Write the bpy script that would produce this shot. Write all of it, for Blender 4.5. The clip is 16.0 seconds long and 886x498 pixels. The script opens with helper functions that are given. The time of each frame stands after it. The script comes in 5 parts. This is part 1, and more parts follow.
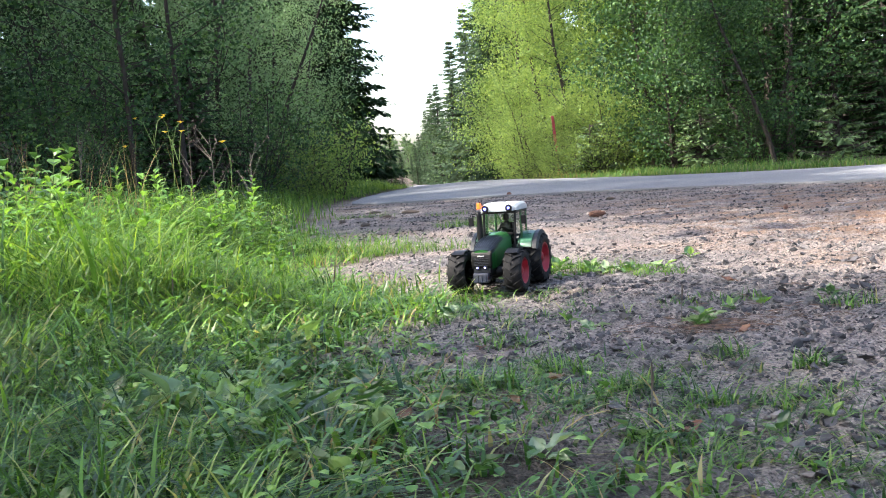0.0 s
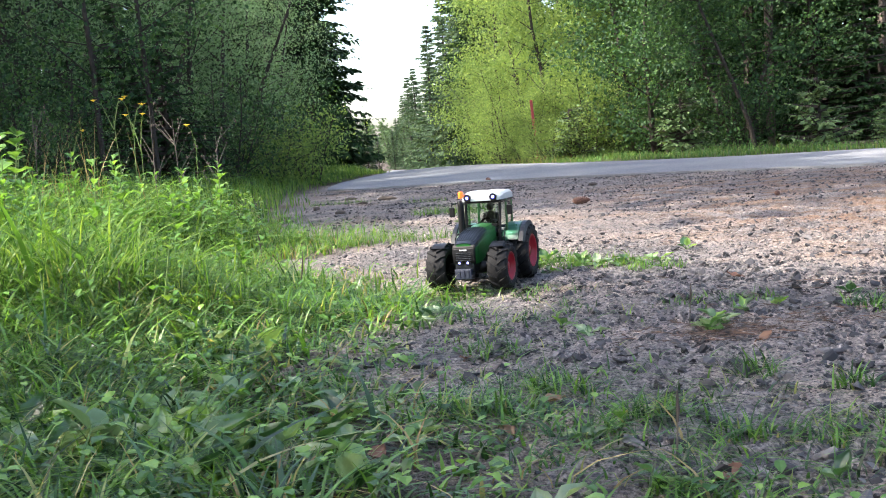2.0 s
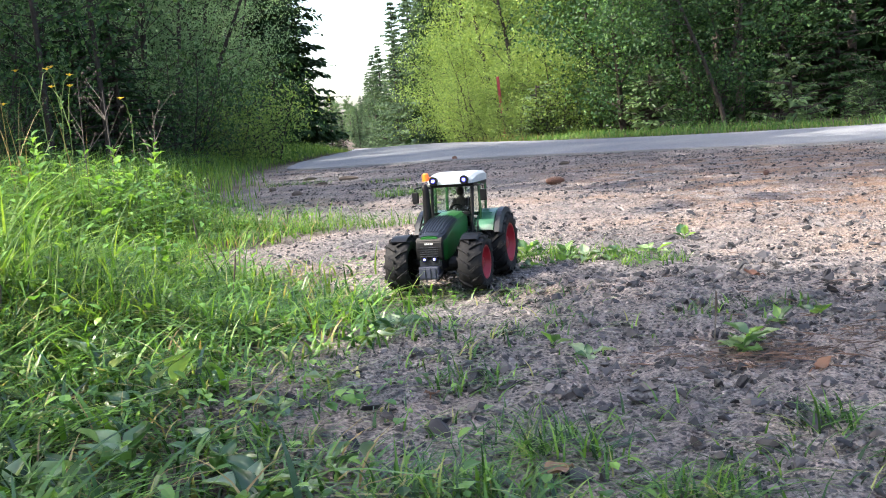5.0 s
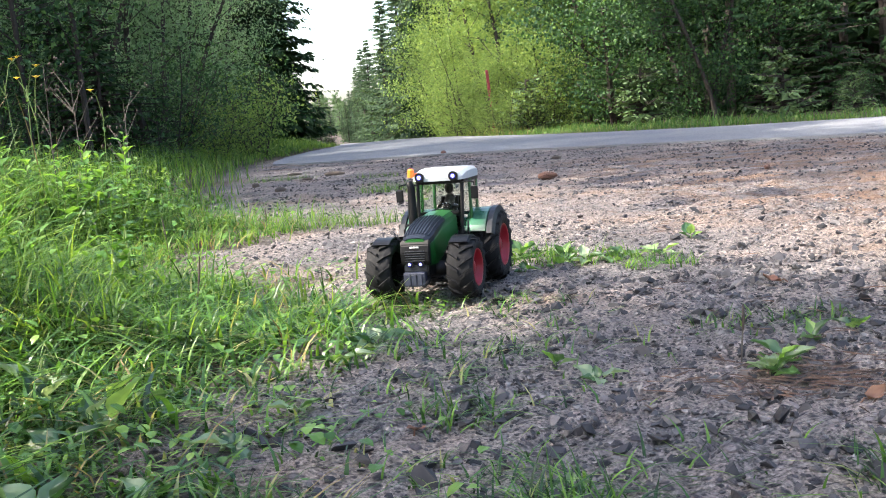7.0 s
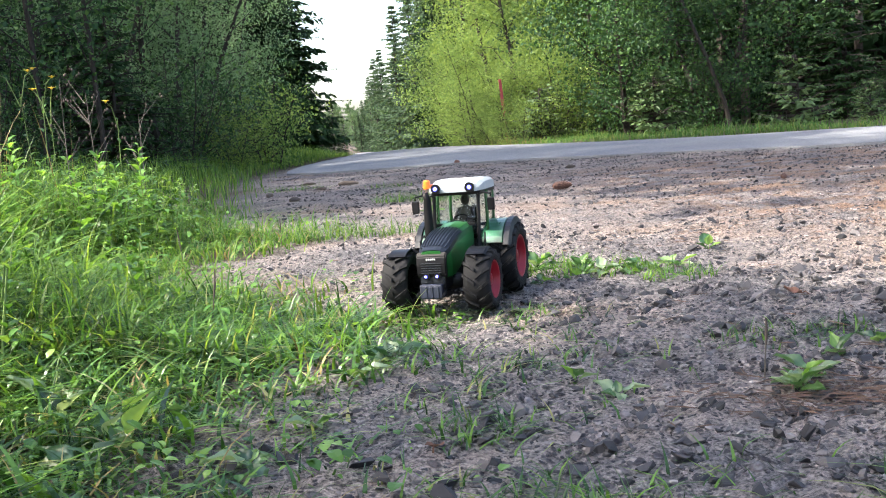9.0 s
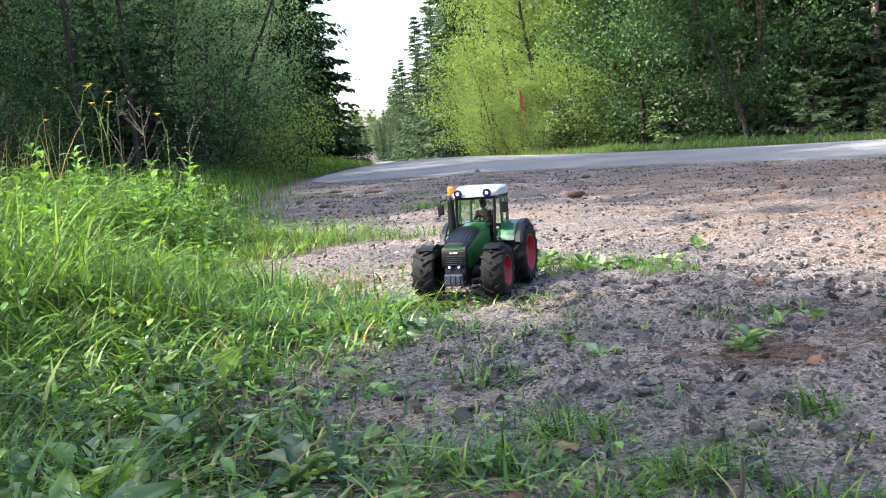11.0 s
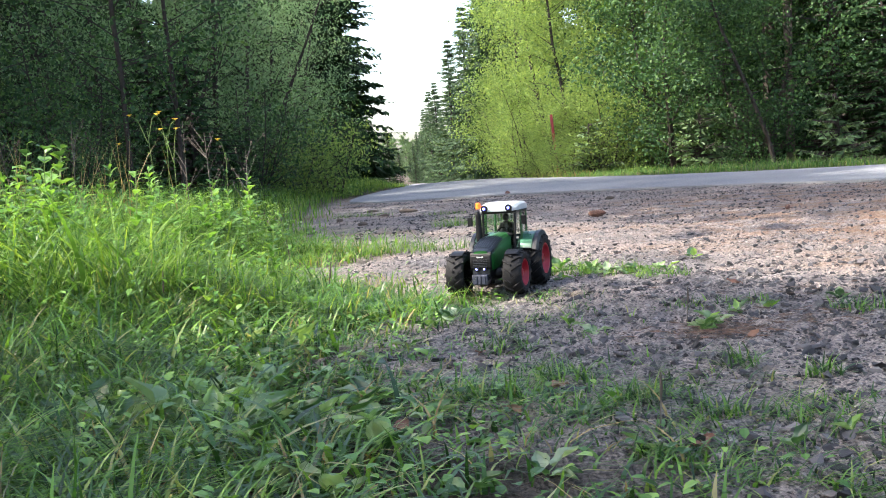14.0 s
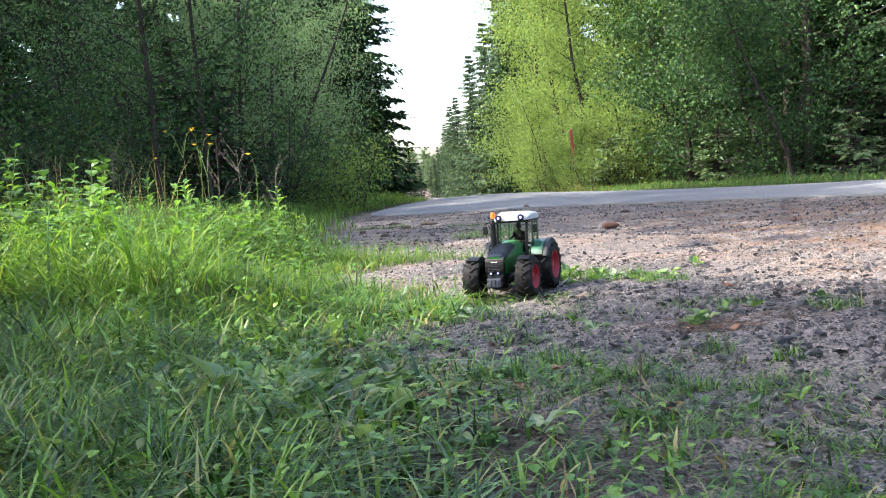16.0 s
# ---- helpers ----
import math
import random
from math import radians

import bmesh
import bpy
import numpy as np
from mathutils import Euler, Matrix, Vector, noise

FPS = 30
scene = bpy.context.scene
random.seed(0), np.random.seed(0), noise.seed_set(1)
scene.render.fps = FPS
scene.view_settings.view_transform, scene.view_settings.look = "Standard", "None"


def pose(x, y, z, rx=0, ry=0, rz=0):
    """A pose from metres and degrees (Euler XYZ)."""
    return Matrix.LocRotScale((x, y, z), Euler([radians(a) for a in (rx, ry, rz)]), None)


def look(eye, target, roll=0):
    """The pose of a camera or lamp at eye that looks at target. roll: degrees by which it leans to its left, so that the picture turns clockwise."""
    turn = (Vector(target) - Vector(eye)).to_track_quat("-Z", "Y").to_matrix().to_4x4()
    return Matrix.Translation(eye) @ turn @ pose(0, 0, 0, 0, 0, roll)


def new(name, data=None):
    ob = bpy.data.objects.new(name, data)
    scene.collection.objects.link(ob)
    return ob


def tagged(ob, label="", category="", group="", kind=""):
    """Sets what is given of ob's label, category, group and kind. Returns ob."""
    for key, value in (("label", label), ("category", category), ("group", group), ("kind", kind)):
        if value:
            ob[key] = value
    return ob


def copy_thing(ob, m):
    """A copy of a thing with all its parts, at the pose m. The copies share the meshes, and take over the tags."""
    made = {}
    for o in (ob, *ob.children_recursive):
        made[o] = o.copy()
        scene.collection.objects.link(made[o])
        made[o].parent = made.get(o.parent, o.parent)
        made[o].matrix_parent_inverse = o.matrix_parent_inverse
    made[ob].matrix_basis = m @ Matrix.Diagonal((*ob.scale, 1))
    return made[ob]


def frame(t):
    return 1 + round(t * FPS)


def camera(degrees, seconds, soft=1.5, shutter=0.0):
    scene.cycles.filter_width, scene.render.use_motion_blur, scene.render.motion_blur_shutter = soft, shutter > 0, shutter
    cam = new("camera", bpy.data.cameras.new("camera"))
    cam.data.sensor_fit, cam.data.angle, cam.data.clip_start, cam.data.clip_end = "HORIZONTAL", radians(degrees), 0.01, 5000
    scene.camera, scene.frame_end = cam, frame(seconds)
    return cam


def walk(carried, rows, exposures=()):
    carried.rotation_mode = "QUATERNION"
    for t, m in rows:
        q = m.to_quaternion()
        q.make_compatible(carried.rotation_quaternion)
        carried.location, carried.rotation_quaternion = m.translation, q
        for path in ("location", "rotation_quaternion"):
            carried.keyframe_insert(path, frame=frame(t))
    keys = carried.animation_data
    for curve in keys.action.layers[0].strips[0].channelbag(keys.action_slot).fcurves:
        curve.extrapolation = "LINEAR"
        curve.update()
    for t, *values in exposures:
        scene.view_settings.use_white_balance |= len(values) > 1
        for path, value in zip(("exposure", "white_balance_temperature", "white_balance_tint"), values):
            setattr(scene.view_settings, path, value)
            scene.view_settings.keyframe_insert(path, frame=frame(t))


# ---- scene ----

# ---- camera and walk ----
LENS = 48.0
cam = camera(LENS, 16.0, soft=1.0)

# seconds, eye x, y, z, yaw to the left, pitch up, roll
PATH = [
    (0, 0.0031, -0.1948, 0.2489, 0.963, -4.560, -4.314),
    (0.5, 0.0015, -0.1550, 0.2496, 0.662, -4.802, -4.322),
    (1, 0.0003, -0.1124, 0.2501, 0.340, -5.041, -4.327),
    (1.5, -0.0004, -0.0696, 0.2502, 0.017, -5.257, -4.293),
    (2, -0.0003, -0.0232, 0.2501, -0.264, -5.525, -4.373),
    (2.5, 0.0006, 0.0268, 0.2495, -0.567, -5.779, -4.347),
    (3, 0.0013, 0.0753, 0.2490, -0.902, -6.016, -4.402),
    (3.5, 0.0025, 0.1261, 0.2482, -1.216, -6.268, -4.409),
    (4, 0.0043, 0.1781, 0.2470, -1.546, -6.508, -4.383),
    (4.5, 0.0067, 0.2334, 0.2453, -1.862, -6.722, -4.371),
    (7, 0.0179, 0.4030, 0.2385, -2.736, -7.257, -4.505),
    (7.5, 0.0208, 0.5116, 0.2378, -2.352, -6.854, -4.813),
    (8, 0.0196, 0.4959, 0.2385, -2.299, -6.815, -4.805),
    (10.5, 0.0047, 0.2319, 0.2469, -1.204, -6.239, -4.383),
    (11, 0.0027, 0.1696, 0.2482, -0.895, -6.048, -4.363),
    (11.5, 0.0014, 0.1112, 0.2491, -0.588, -5.832, -4.345),
    (12, 0.0006, 0.0550, 0.2496, -0.282, -5.621, -4.262),
    (12.5, 0.0000, 0.0000, 0.2500, 0.000, -5.371, -4.200),
    (13, -0.0002, -0.0530, 0.2502, 0.266, -5.133, -4.158),
    (13.5, 0.0006, -0.1020, 0.2500, 0.554, -4.888, -4.168),
    (14, 0.0020, -0.1493, 0.2495, 0.848, -4.652, -4.140),
    (14.5, 0.0038, -0.1946, 0.2486, 1.146, -4.410, -4.152),
    (15, 0.0059, -0.2378, 0.2476, 1.428, -4.186, -4.106),
    (15.5, 0.0083, -0.2782, 0.2463, 1.709, -3.948, -4.088),
    (16, 0.0110, -0.3170, 0.2448, 1.994, -3.735, -4.087),
]


def cam_pose(x, y, z, yaw, pitch, roll):
    a, p = radians(yaw), radians(pitch)
    way = Vector((-math.sin(a) * math.cos(p), math.cos(a) * math.cos(p), math.sin(p)))
    return look((x, y, z), Vector((x, y, z)) + way * 5, roll)


walk(cam, [(t, cam_pose(*r)) for t, *r in PATH], exposures=((0.0, 2.60), (16.0, 2.60)))

# ---- world and sun ----
TO_SUN = Vector((-0.95, -0.25, 1.02)).normalized()
world = bpy.data.worlds.new("sky")
scene.world = world
world.use_nodes = True
wn = world.node_tree.nodes
sky = wn.new("ShaderNodeTexSky")
sky.sky_type = "NISHITA"
sky.sun_disc = False
sky.sun_elevation = math.asin(TO_SUN.z)
sky.sun_rotation = math.atan2(TO_SUN.x, TO_SUN.y)
sky.air_density, sky.dust_density, sky.ozone_density = 1.0, 4.0, 1.0
world.node_tree.links.new(sky.outputs[0], wn["Background"].inputs[0])
wn["Background"].inputs[1].default_value = 0.15
sun = new("sun", bpy.data.lights.new("sun", "SUN"))
sun.data.energy, sun.data.angle, sun.data.color = 3.25, radians(0.6), (1.0, 0.92, 0.80)
sun.matrix_world = look(TO_SUN * 60, (0, 0, 0))


# ---- small tools ----
rng = np.random.default_rng(7)


def np_mesh(name, verts, faces, mat, parent=None, smooth=False):
    me = bpy.data.meshes.new(name)
    me.from_pydata(np.asarray(verts).tolist(), [], np.asarray(faces).tolist())
    me.materials.append(mat)
    if smooth:
        me.polygons.foreach_set("use_smooth", [True] * len(me.polygons))
    ob = new(name, me)
    ob.parent = parent
    return ob


def to_mesh(name, bm, mat, smooth=False):
    me = bpy.data.meshes.new(name)
    bm.normal_update()
    bm.to_mesh(me)
    bm.free()
    me.materials.append(mat)
    if smooth:
        me.polygons.foreach_set("use_smooth", [True] * len(me.polygons))
    return me


def part(name, bm, mat, parent, label="", smooth=False):
    ob = new(name, to_mesh(name, bm, mat, smooth))
    ob.parent = parent
    return tagged(ob, label) if label else ob


def thing(name, label, category, m=None, group="", kind=""):
    ob = new(name)
    if m is not None:
        ob.matrix_basis = m
    return tagged(ob, label, category, group, kind)


def smoothstep(a, b, x):
    t = np.clip((np.asarray(x, float) - a) / (b - a), 0, 1)
    return t * t * (3 - 2 * t)


def bevel_box(bm, cx, cy, cz, sx, sy, sz, bev=0.0, m=None, seg=2):
    """A bevelled box added to bm."""
    r = bmesh.ops.create_cube(bm, size=1.0, matrix=Matrix.Translation((cx, cy, cz)) @ Matrix.Diagonal((sx, sy, sz, 1)))
    vs = r["verts"]
    if bev:
        es = list({e for v in vs for e in v.link_edges})
        out = bmesh.ops.bevel(bm, geom=es, offset=bev, segments=seg, profile=0.6, affect="EDGES")
        vs = list({v for f in out["faces"] for v in f.verts} | {v for v in vs if v.is_valid})
    if m is not None:
        bmesh.ops.transform(bm, matrix=m, verts=vs)
    return vs


def tube(bm, pts, radii, sides=8, cap=True):
    """A tapered tube along points."""
    rings = []
    pts = [Vector(p) for p in pts]
    for i, p in enumerate(pts):
        d = (pts[min(i + 1, len(pts) - 1)] - pts[max(i - 1, 0)]).normalized()
        a = d.orthogonal().normalized() if i == 0 else (ref - ref.dot(d) * d).normalized()
        ref = a
        b = d.cross(a)
        rings.append([bm.verts.new(p + (a * math.cos(k * math.tau / sides) + b * math.sin(k * math.tau / sides)) * radii[i]) for k in range(sides)])
    for r0, r1 in zip(rings, rings[1:]):
        for k in range(sides):
            bm.faces.new((r0[k], r0[(k + 1) % sides], r1[(k + 1) % sides], r1[k]))
    if cap:
        bm.faces.new(rings[0][::-1])
        bm.faces.new(rings[-1])
    return rings


def lathe(bm, profile, sides=32, m=None):
    """Turns (radius, along x) pairs round the x axis."""
    rings = []
    for r, x in profile:
        rings.append([bm.verts.new((x, r * math.cos(k * math.tau / sides), r * math.sin(k * math.tau / sides))) for k in range(sides)])
    for r0, r1 in zip(rings, rings[1:]):
        for k in range(sides):
            bm.faces.new((r0[k], r0[(k + 1) % sides], r1[(k + 1) % sides], r1[k]))
    vs = [v for r in rings for v in r]
    if m is not None:
        bmesh.ops.transform(bm, matrix=m, verts=vs)
    return rings


def prism(bm, outline, x0, x1):
    """A side outline of (y, z) pairs drawn from x0 to x1."""
    a = [bm.verts.new((x0, y, z)) for y, z in outline]
    b = [bm.verts.new((x1, y, z)) for y, z in outline]
    n = len(outline)
    fs = [bm.faces.new(a), bm.faces.new(b[::-1])]
    for i in range(n):
        fs.append(bm.faces.new((a[i], b[i], b[(i + 1) % n], a[(i + 1) % n])))
    bmesh.ops.recalc_face_normals(bm, faces=fs)
    return a, b


# ---- materials ----
def nodes_of(name):
    mat = bpy.data.materials.new(name)
    mat.use_nodes = True
    nt = mat.node_tree
    return mat, nt.nodes, nt.links, nt.nodes["Principled BSDF"]


def ramp_node(nodes, stops):
    r = nodes.new("ShaderNodeValToRGB")
    els = r.color_ramp.elements
    while len(els) < len(stops):
        els.new(0.5)
    for e, (pos, col) in zip(els, stops):
        e.position, e.color = pos, (*col, 1)
    return r


def noise_node(nodes, links, scale, detail=4.0, rough=0.6, coord="Object"):
    tc = nodes.new("ShaderNodeTexCoord")
    n = nodes.new("ShaderNodeTexNoise")
    n.inputs["Scale"].default_value, n.inputs["Detail"].default_value, n.inputs["Roughness"].default_value = scale, detail, rough
    links.new(tc.outputs[coord], n.inputs["Vector"])
    return n


def leaf_material(name, stops, trans=0.42, gloss=0.35, rough=0.45, island=True, tint=(1.5, 1.4, 0.7)):
    mat, nodes, links, bsdf = nodes_of(name)
    if island:
        src = nodes.new("ShaderNodeNewGeometry").outputs["Random Per Island"]
    else:
        src = nodes.new("ShaderNodeObjectInfo").outputs["Random"]
    r = ramp_node(nodes, stops)
    links.new(src, r.inputs[0])
    n = noise_node(nodes, links, 45.0 if not island else 3.0)
    hsv = nodes.new("ShaderNodeHueSaturation")
    mr = nodes.new("ShaderNodeMapRange")
    mr.inputs["To Min"].default_value, mr.inputs["To Max"].default_value = 0.65, 1.35
    links.new(n.outputs["Fac"], mr.inputs["Value"])
    links.new(mr.outputs[0], hsv.inputs["Value"])
    links.new(r.outputs[0], hsv.inputs["Color"])
    links.new(hsv.outputs[0], bsdf.inputs["Base Color"])
    bsdf.inputs["Roughness"].default_value = rough
    bsdf.inputs["Specular IOR Level"].default_value = gloss
    tr = nodes.new("ShaderNodeBsdfTranslucent")
    warm = nodes.new("ShaderNodeMix")
    warm.data_type, warm.blend_type = "RGBA", "MULTIPLY"
    warm.inputs[0].default_value = 1.0
    warm.inputs[7].default_value = (*tint, 1)
    links.new(hsv.outputs[0], warm.inputs[6])
    links.new(warm.outputs[2], tr.inputs[0])
    mix = nodes.new("ShaderNodeMixShader")
    mix.inputs[0].default_value = trans
    links.new(bsdf.outputs[0], mix.inputs[1])
    links.new(tr.outputs[0], mix.inputs[2])
    links.new(mix.outputs[0], nodes["Material Output"].inputs[0])
    return mat


def plain(name, col, rough=0.5, metal=0.0, spec=0.5, scale=60.0, vary=0.25, bump=0.0, bump_scale=200.0, coat=0.0):
    """A paint, plastic, bark or stone with grain, and relief."""
    mat, nodes, links, bsdf = nodes_of(name)
    n = noise_node(nodes, links, scale)
    r = ramp_node(nodes, [(0.25, [c * (1 - vary) for c in col]), (0.75, [min(1, c * (1 + vary)) for c in col])])
    links.new(n.outputs["Fac"], r.inputs[0])
    links.new(r.outputs[0], bsdf.inputs["Base Color"])
    rr = nodes.new("ShaderNodeMapRange")
    rr.inputs["To Min"].default_value, rr.inputs["To Max"].default_value = rough * 0.8, min(1, rough * 1.25)
    links.new(n.outputs["Fac"], rr.inputs["Value"])
    links.new(rr.outputs[0], bsdf.inputs["Roughness"])
    bsdf.inputs["Metallic"].default_value = metal
    bsdf.inputs["Specular IOR Level"].default_value = spec
    bsdf.inputs["Coat Weight"].default_value = coat
    if bump:
        nb = noise_node(nodes, links, bump_scale, 6.0, 0.7)
        b = nodes.new("ShaderNodeBump")
        b.inputs["Strength"].default_value, b.inputs["Distance"].default_value = 0.8, bump
        links.new(nb.outputs["Fac"], b.inputs["Height"])
        links.new(b.outputs[0], bsdf.inputs["Normal"])
    return mat


def island_material(name, stops, rough=0.8, bump=0.0, bump_scale=150.0, obj=False):
    mat, nodes, links, bsdf = nodes_of(name)
    src = nodes.new("ShaderNodeObjectInfo").outputs["Random"] if obj else nodes.new("ShaderNodeNewGeometry").outputs["Random Per Island"]
    r = ramp_node(nodes, stops)
    links.new(src, r.inputs[0])
    n = noise_node(nodes, links, bump_scale)
    hsv = nodes.new("ShaderNodeHueSaturation")
    mr = nodes.new("ShaderNodeMapRange")
    mr.inputs["To Min"].default_value, mr.inputs["To Max"].default_value = 0.6, 1.4
    links.new(n.outputs["Fac"], mr.inputs["Value"])
    links.new(mr.outputs[0], hsv.inputs["Value"])
    links.new(r.outputs[0], hsv.inputs["Color"])
    links.new(hsv.outputs[0], bsdf.inputs["Base Color"])
    bsdf.inputs["Roughness"].default_value = rough
    bsdf.inputs["Specular IOR Level"].default_value = 0.3
    if bump:
        b = nodes.new("ShaderNodeBump")
        b.inputs["Strength"].default_value, b.inputs["Distance"].default_value = 0.7, bump
        links.new(n.outputs["Fac"], b.inputs["Height"])
        links.new(b.outputs[0], bsdf.inputs["Normal"])
    return mat


def ground_material():
    """Grey gravel and sand; dark leafy soil where the 'soil' attribute is high; brown needle litter in patches."""
    mat, nodes, links, bsdf = nodes_of("gravel_ground")
    fine = noise_node(nodes, links, 260.0, 6.0, 0.75)
    sand = ramp_node(nodes, [(0.36, (0.050, 0.049, 0.056)), (0.48, (0.255, 0.231, 0.221)), (0.62, (0.47, 0.415, 0.39))])
    links.new(fine.outputs["Fac"], sand.inputs[0])
    big = noise_node(nodes, links, 3.5, 5.0, 0.6)
    tone = ramp_node(nodes, [(0.35, (0.55, 0.57, 0.62)), (0.65, (1.18, 1.1, 1.03))])
    links.new(big.outputs["Fac"], tone.inputs[0])
    mul = nodes.new("ShaderNodeMix")
    mul.data_type, mul.blend_type = "RGBA", "MULTIPLY"
    mul.inputs[0].default_value = 1.0
    links.new(sand.outputs[0], mul.inputs[6])
    links.new(tone.outputs[0], mul.inputs[7])
    # small chips bedded in the sand, at two sizes
    bed, heights = mul.outputs[2], []
    for scale, cut in ((190.0, 0.36), (80.0, 0.58)):
        tc = nodes.new("ShaderNodeTexCoord")
        vor = nodes.new("ShaderNodeTexVoronoi")
        vor.inputs["Scale"].default_value = scale
        links.new(tc.outputs["Object"], vor.inputs["Vector"])
        sep = nodes.new("ShaderNodeSeparateColor")
        links.new(vor.outputs["Color"], sep.inputs[0])
        chip = ramp_node(nodes, [(0.0, (0.034, 0.034, 0.042)), (0.6, (0.105, 0.097, 0.110)), (1.0, (0.36, 0.325, 0.322))])
        links.new(sep.outputs[0], chip.inputs[0])
        pick = ramp_node(nodes, [(cut - 0.02, (0, 0, 0)), (cut + 0.02, (1, 1, 1))])
        links.new(sep.outputs[1], pick.inputs[0])
        edge = ramp_node(nodes, [(0.30, (1, 1, 1)), (0.46, (0, 0, 0))])
        links.new(vor.outputs["Distance"], edge.inputs[0])
        both = nodes.new("ShaderNodeMath")
        both.operation = "MULTIPLY"
        links.new(pick.outputs[0], both.inputs[0])
        links.new(edge.outputs[0], both.inputs[1])
        lay = nodes.new("ShaderNodeMix")
        lay.data_type = "RGBA"
        links.new(both.outputs[0], lay.inputs[0])
        links.new(bed, lay.inputs[6])
        links.new(chip.outputs[0], lay.inputs[7])
        bed = lay.outputs[2]
        heights.append((both.outputs[0], 1.6 / scale))
    # needle litter
    lit = noise_node(nodes, links, 1.7, 6.0, 0.65)
    lr = ramp_node(nodes, [(0.52, (0, 0, 0)), (0.66, (0.5, 0.5, 0.5))])
    links.new(lit.outputs["Fac"], lr.inputs[0])
    lcol = ramp_node(nodes, [(0.35, (0.11, 0.065, 0.04)), (0.65, (0.32, 0.205, 0.14))])
    links.new(fine.outputs["Fac"], lcol.inputs[0])
    m2 = nodes.new("ShaderNodeMix")
    m2.data_type = "RGBA"
    links.new(lr.outputs[0], m2.inputs[0])
    links.new(bed, m2.inputs[6])
    links.new(lcol.outputs[0], m2.inputs[7])
    drift = nodes.new("ShaderNodeAttribute")
    drift.attribute_name = "drift"
    dn = noise_node(nodes, links, 5.5, 6.0, 0.7)
    dr = ramp_node(nodes, [(0.44, (0, 0, 0)), (0.60, (0.85, 0.85, 0.85))])
    links.new(dn.outputs["Fac"], dr.inputs[0])
    dm = nodes.new("ShaderNodeMath")
    dm.operation = "MULTIPLY"
    links.new(dr.outputs[0], dm.inputs[0])
    links.new(drift.outputs["Fac"], dm.inputs[1])
    dcol = ramp_node(nodes, [(0.38, (0.07, 0.038, 0.024)), (0.50, (0.20, 0.115, 0.075)), (0.62, (0.36, 0.235, 0.165))])
    links.new(fine.outputs["Fac"], dcol.inputs[0])
    m4 = nodes.new("ShaderNodeMix")
    m4.data_type = "RGBA"
    links.new(dm.outputs[0], m4.inputs[0])
    links.new(m2.outputs[2], m4.inputs[6])
    links.new(dcol.outputs[0], m4.inputs[7])
    # soil
    att = nodes.new("ShaderNodeAttribute")
    att.attribute_name = "soil"
    scol = ramp_node(nodes, [(0.3, (0.016, 0.012, 0.009)), (0.7, (0.08, 0.06, 0.04))])
    links.new(fine.outputs["Fac"], scol.inputs[0])
    m3 = nodes.new("ShaderNodeMix")
    m3.data_type = "RGBA"
    links.new(att.outputs["Fac"], m3.inputs[0])
    links.new(m4.outputs[2], m3.inputs[6])
    links.new(scol.outputs[0], m3.inputs[7])
    links.new(m3.outputs[2], bsdf.inputs["Base Color"])
    bsdf.inputs["Roughness"].default_value = 0.9
    bsdf.inputs["Specular IOR Level"].default_value = 0.25
    b1 = nodes.new("ShaderNodeBump")
    b1.inputs["Strength"].default_value, b1.inputs["Distance"].default_value = 1.0, 0.012
    links.new(fine.outputs["Fac"], b1.inputs["Height"])
    mid = noise_node(nodes, links, 45.0, 5.0, 0.7)
    b2 = nodes.new("ShaderNodeBump")
    b2.inputs["Strength"].default_value, b2.inputs["Distance"].default_value = 0.9, 0.03
    links.new(mid.outputs["Fac"], b2.inputs["Height"])
    links.new(b1.outputs[0], b2.inputs["Normal"])
    last = b2.outputs[0]
    for sock, dist in heights:
        b3 = nodes.new("ShaderNodeBump")
        b3.inputs["Strength"].default_value, b3.inputs["Distance"].default_value = 1.0, dist
        links.new(sock, b3.inputs["Height"])
        links.new(last, b3.inputs["Normal"])
        last = b3.outputs[0]
    links.new(last, bsdf.inputs["Normal"])
    return mat


def asphalt_material():
    mat, nodes, links, bsdf = nodes_of("worn_asphalt")
    fine = noise_node(nodes, links, 180.0, 5.0, 0.7)
    c = ramp_node(nodes, [(0.3, (0.075, 0.08, 0.09)), (0.7, (0.20, 0.205, 0.22))])
    links.new(fine.outputs["Fac"], c.inputs[0])
    big = noise_node(nodes, links, 0.9, 5.0, 0.6)
    tone = ramp_node(nodes, [(0.3, (0.75, 0.76, 0.8)), (0.7, (1.2, 1.18, 1.12))])
    links.new(big.outputs["Fac"], tone.inputs[0])
    mul = nodes.new("ShaderNodeMix")
    mul.data_type, mul.blend_type = "RGBA", "MULTIPLY"
    mul.inputs[0].default_value = 1.0
    links.new(c.outputs[0], mul.inputs[6])
    links.new(tone.outputs[0], mul.inputs[7])
    links.new(mul.outputs[2], bsdf.inputs["Base Color"])
    bsdf.inputs["Roughness"].default_value = 0.85
    bsdf.inputs["Specular IOR Level"].default_value = 0.15
    b1 = nodes.new("ShaderNodeBump")
    b1.inputs["Strength"].default_value, b1.inputs["Distance"].default_value = 0.5, 0.004
    links.new(fine.outputs["Fac"], b1.inputs["Height"])
    links.new(b1.outputs[0], bsdf.inputs["Normal"])
    return mat


def glass_material(name, tint):
    mat, nodes, links, bsdf = nodes_of(name)
    bsdf.inputs["Base Color"].default_value = (*tint, 1)
    bsdf.inputs["Roughness"].default_value = 0.03
    bsdf.inputs["Transmission Weight"].default_value = 1.0
    bsdf.inputs["IOR"].default_value = 1.15
    return mat


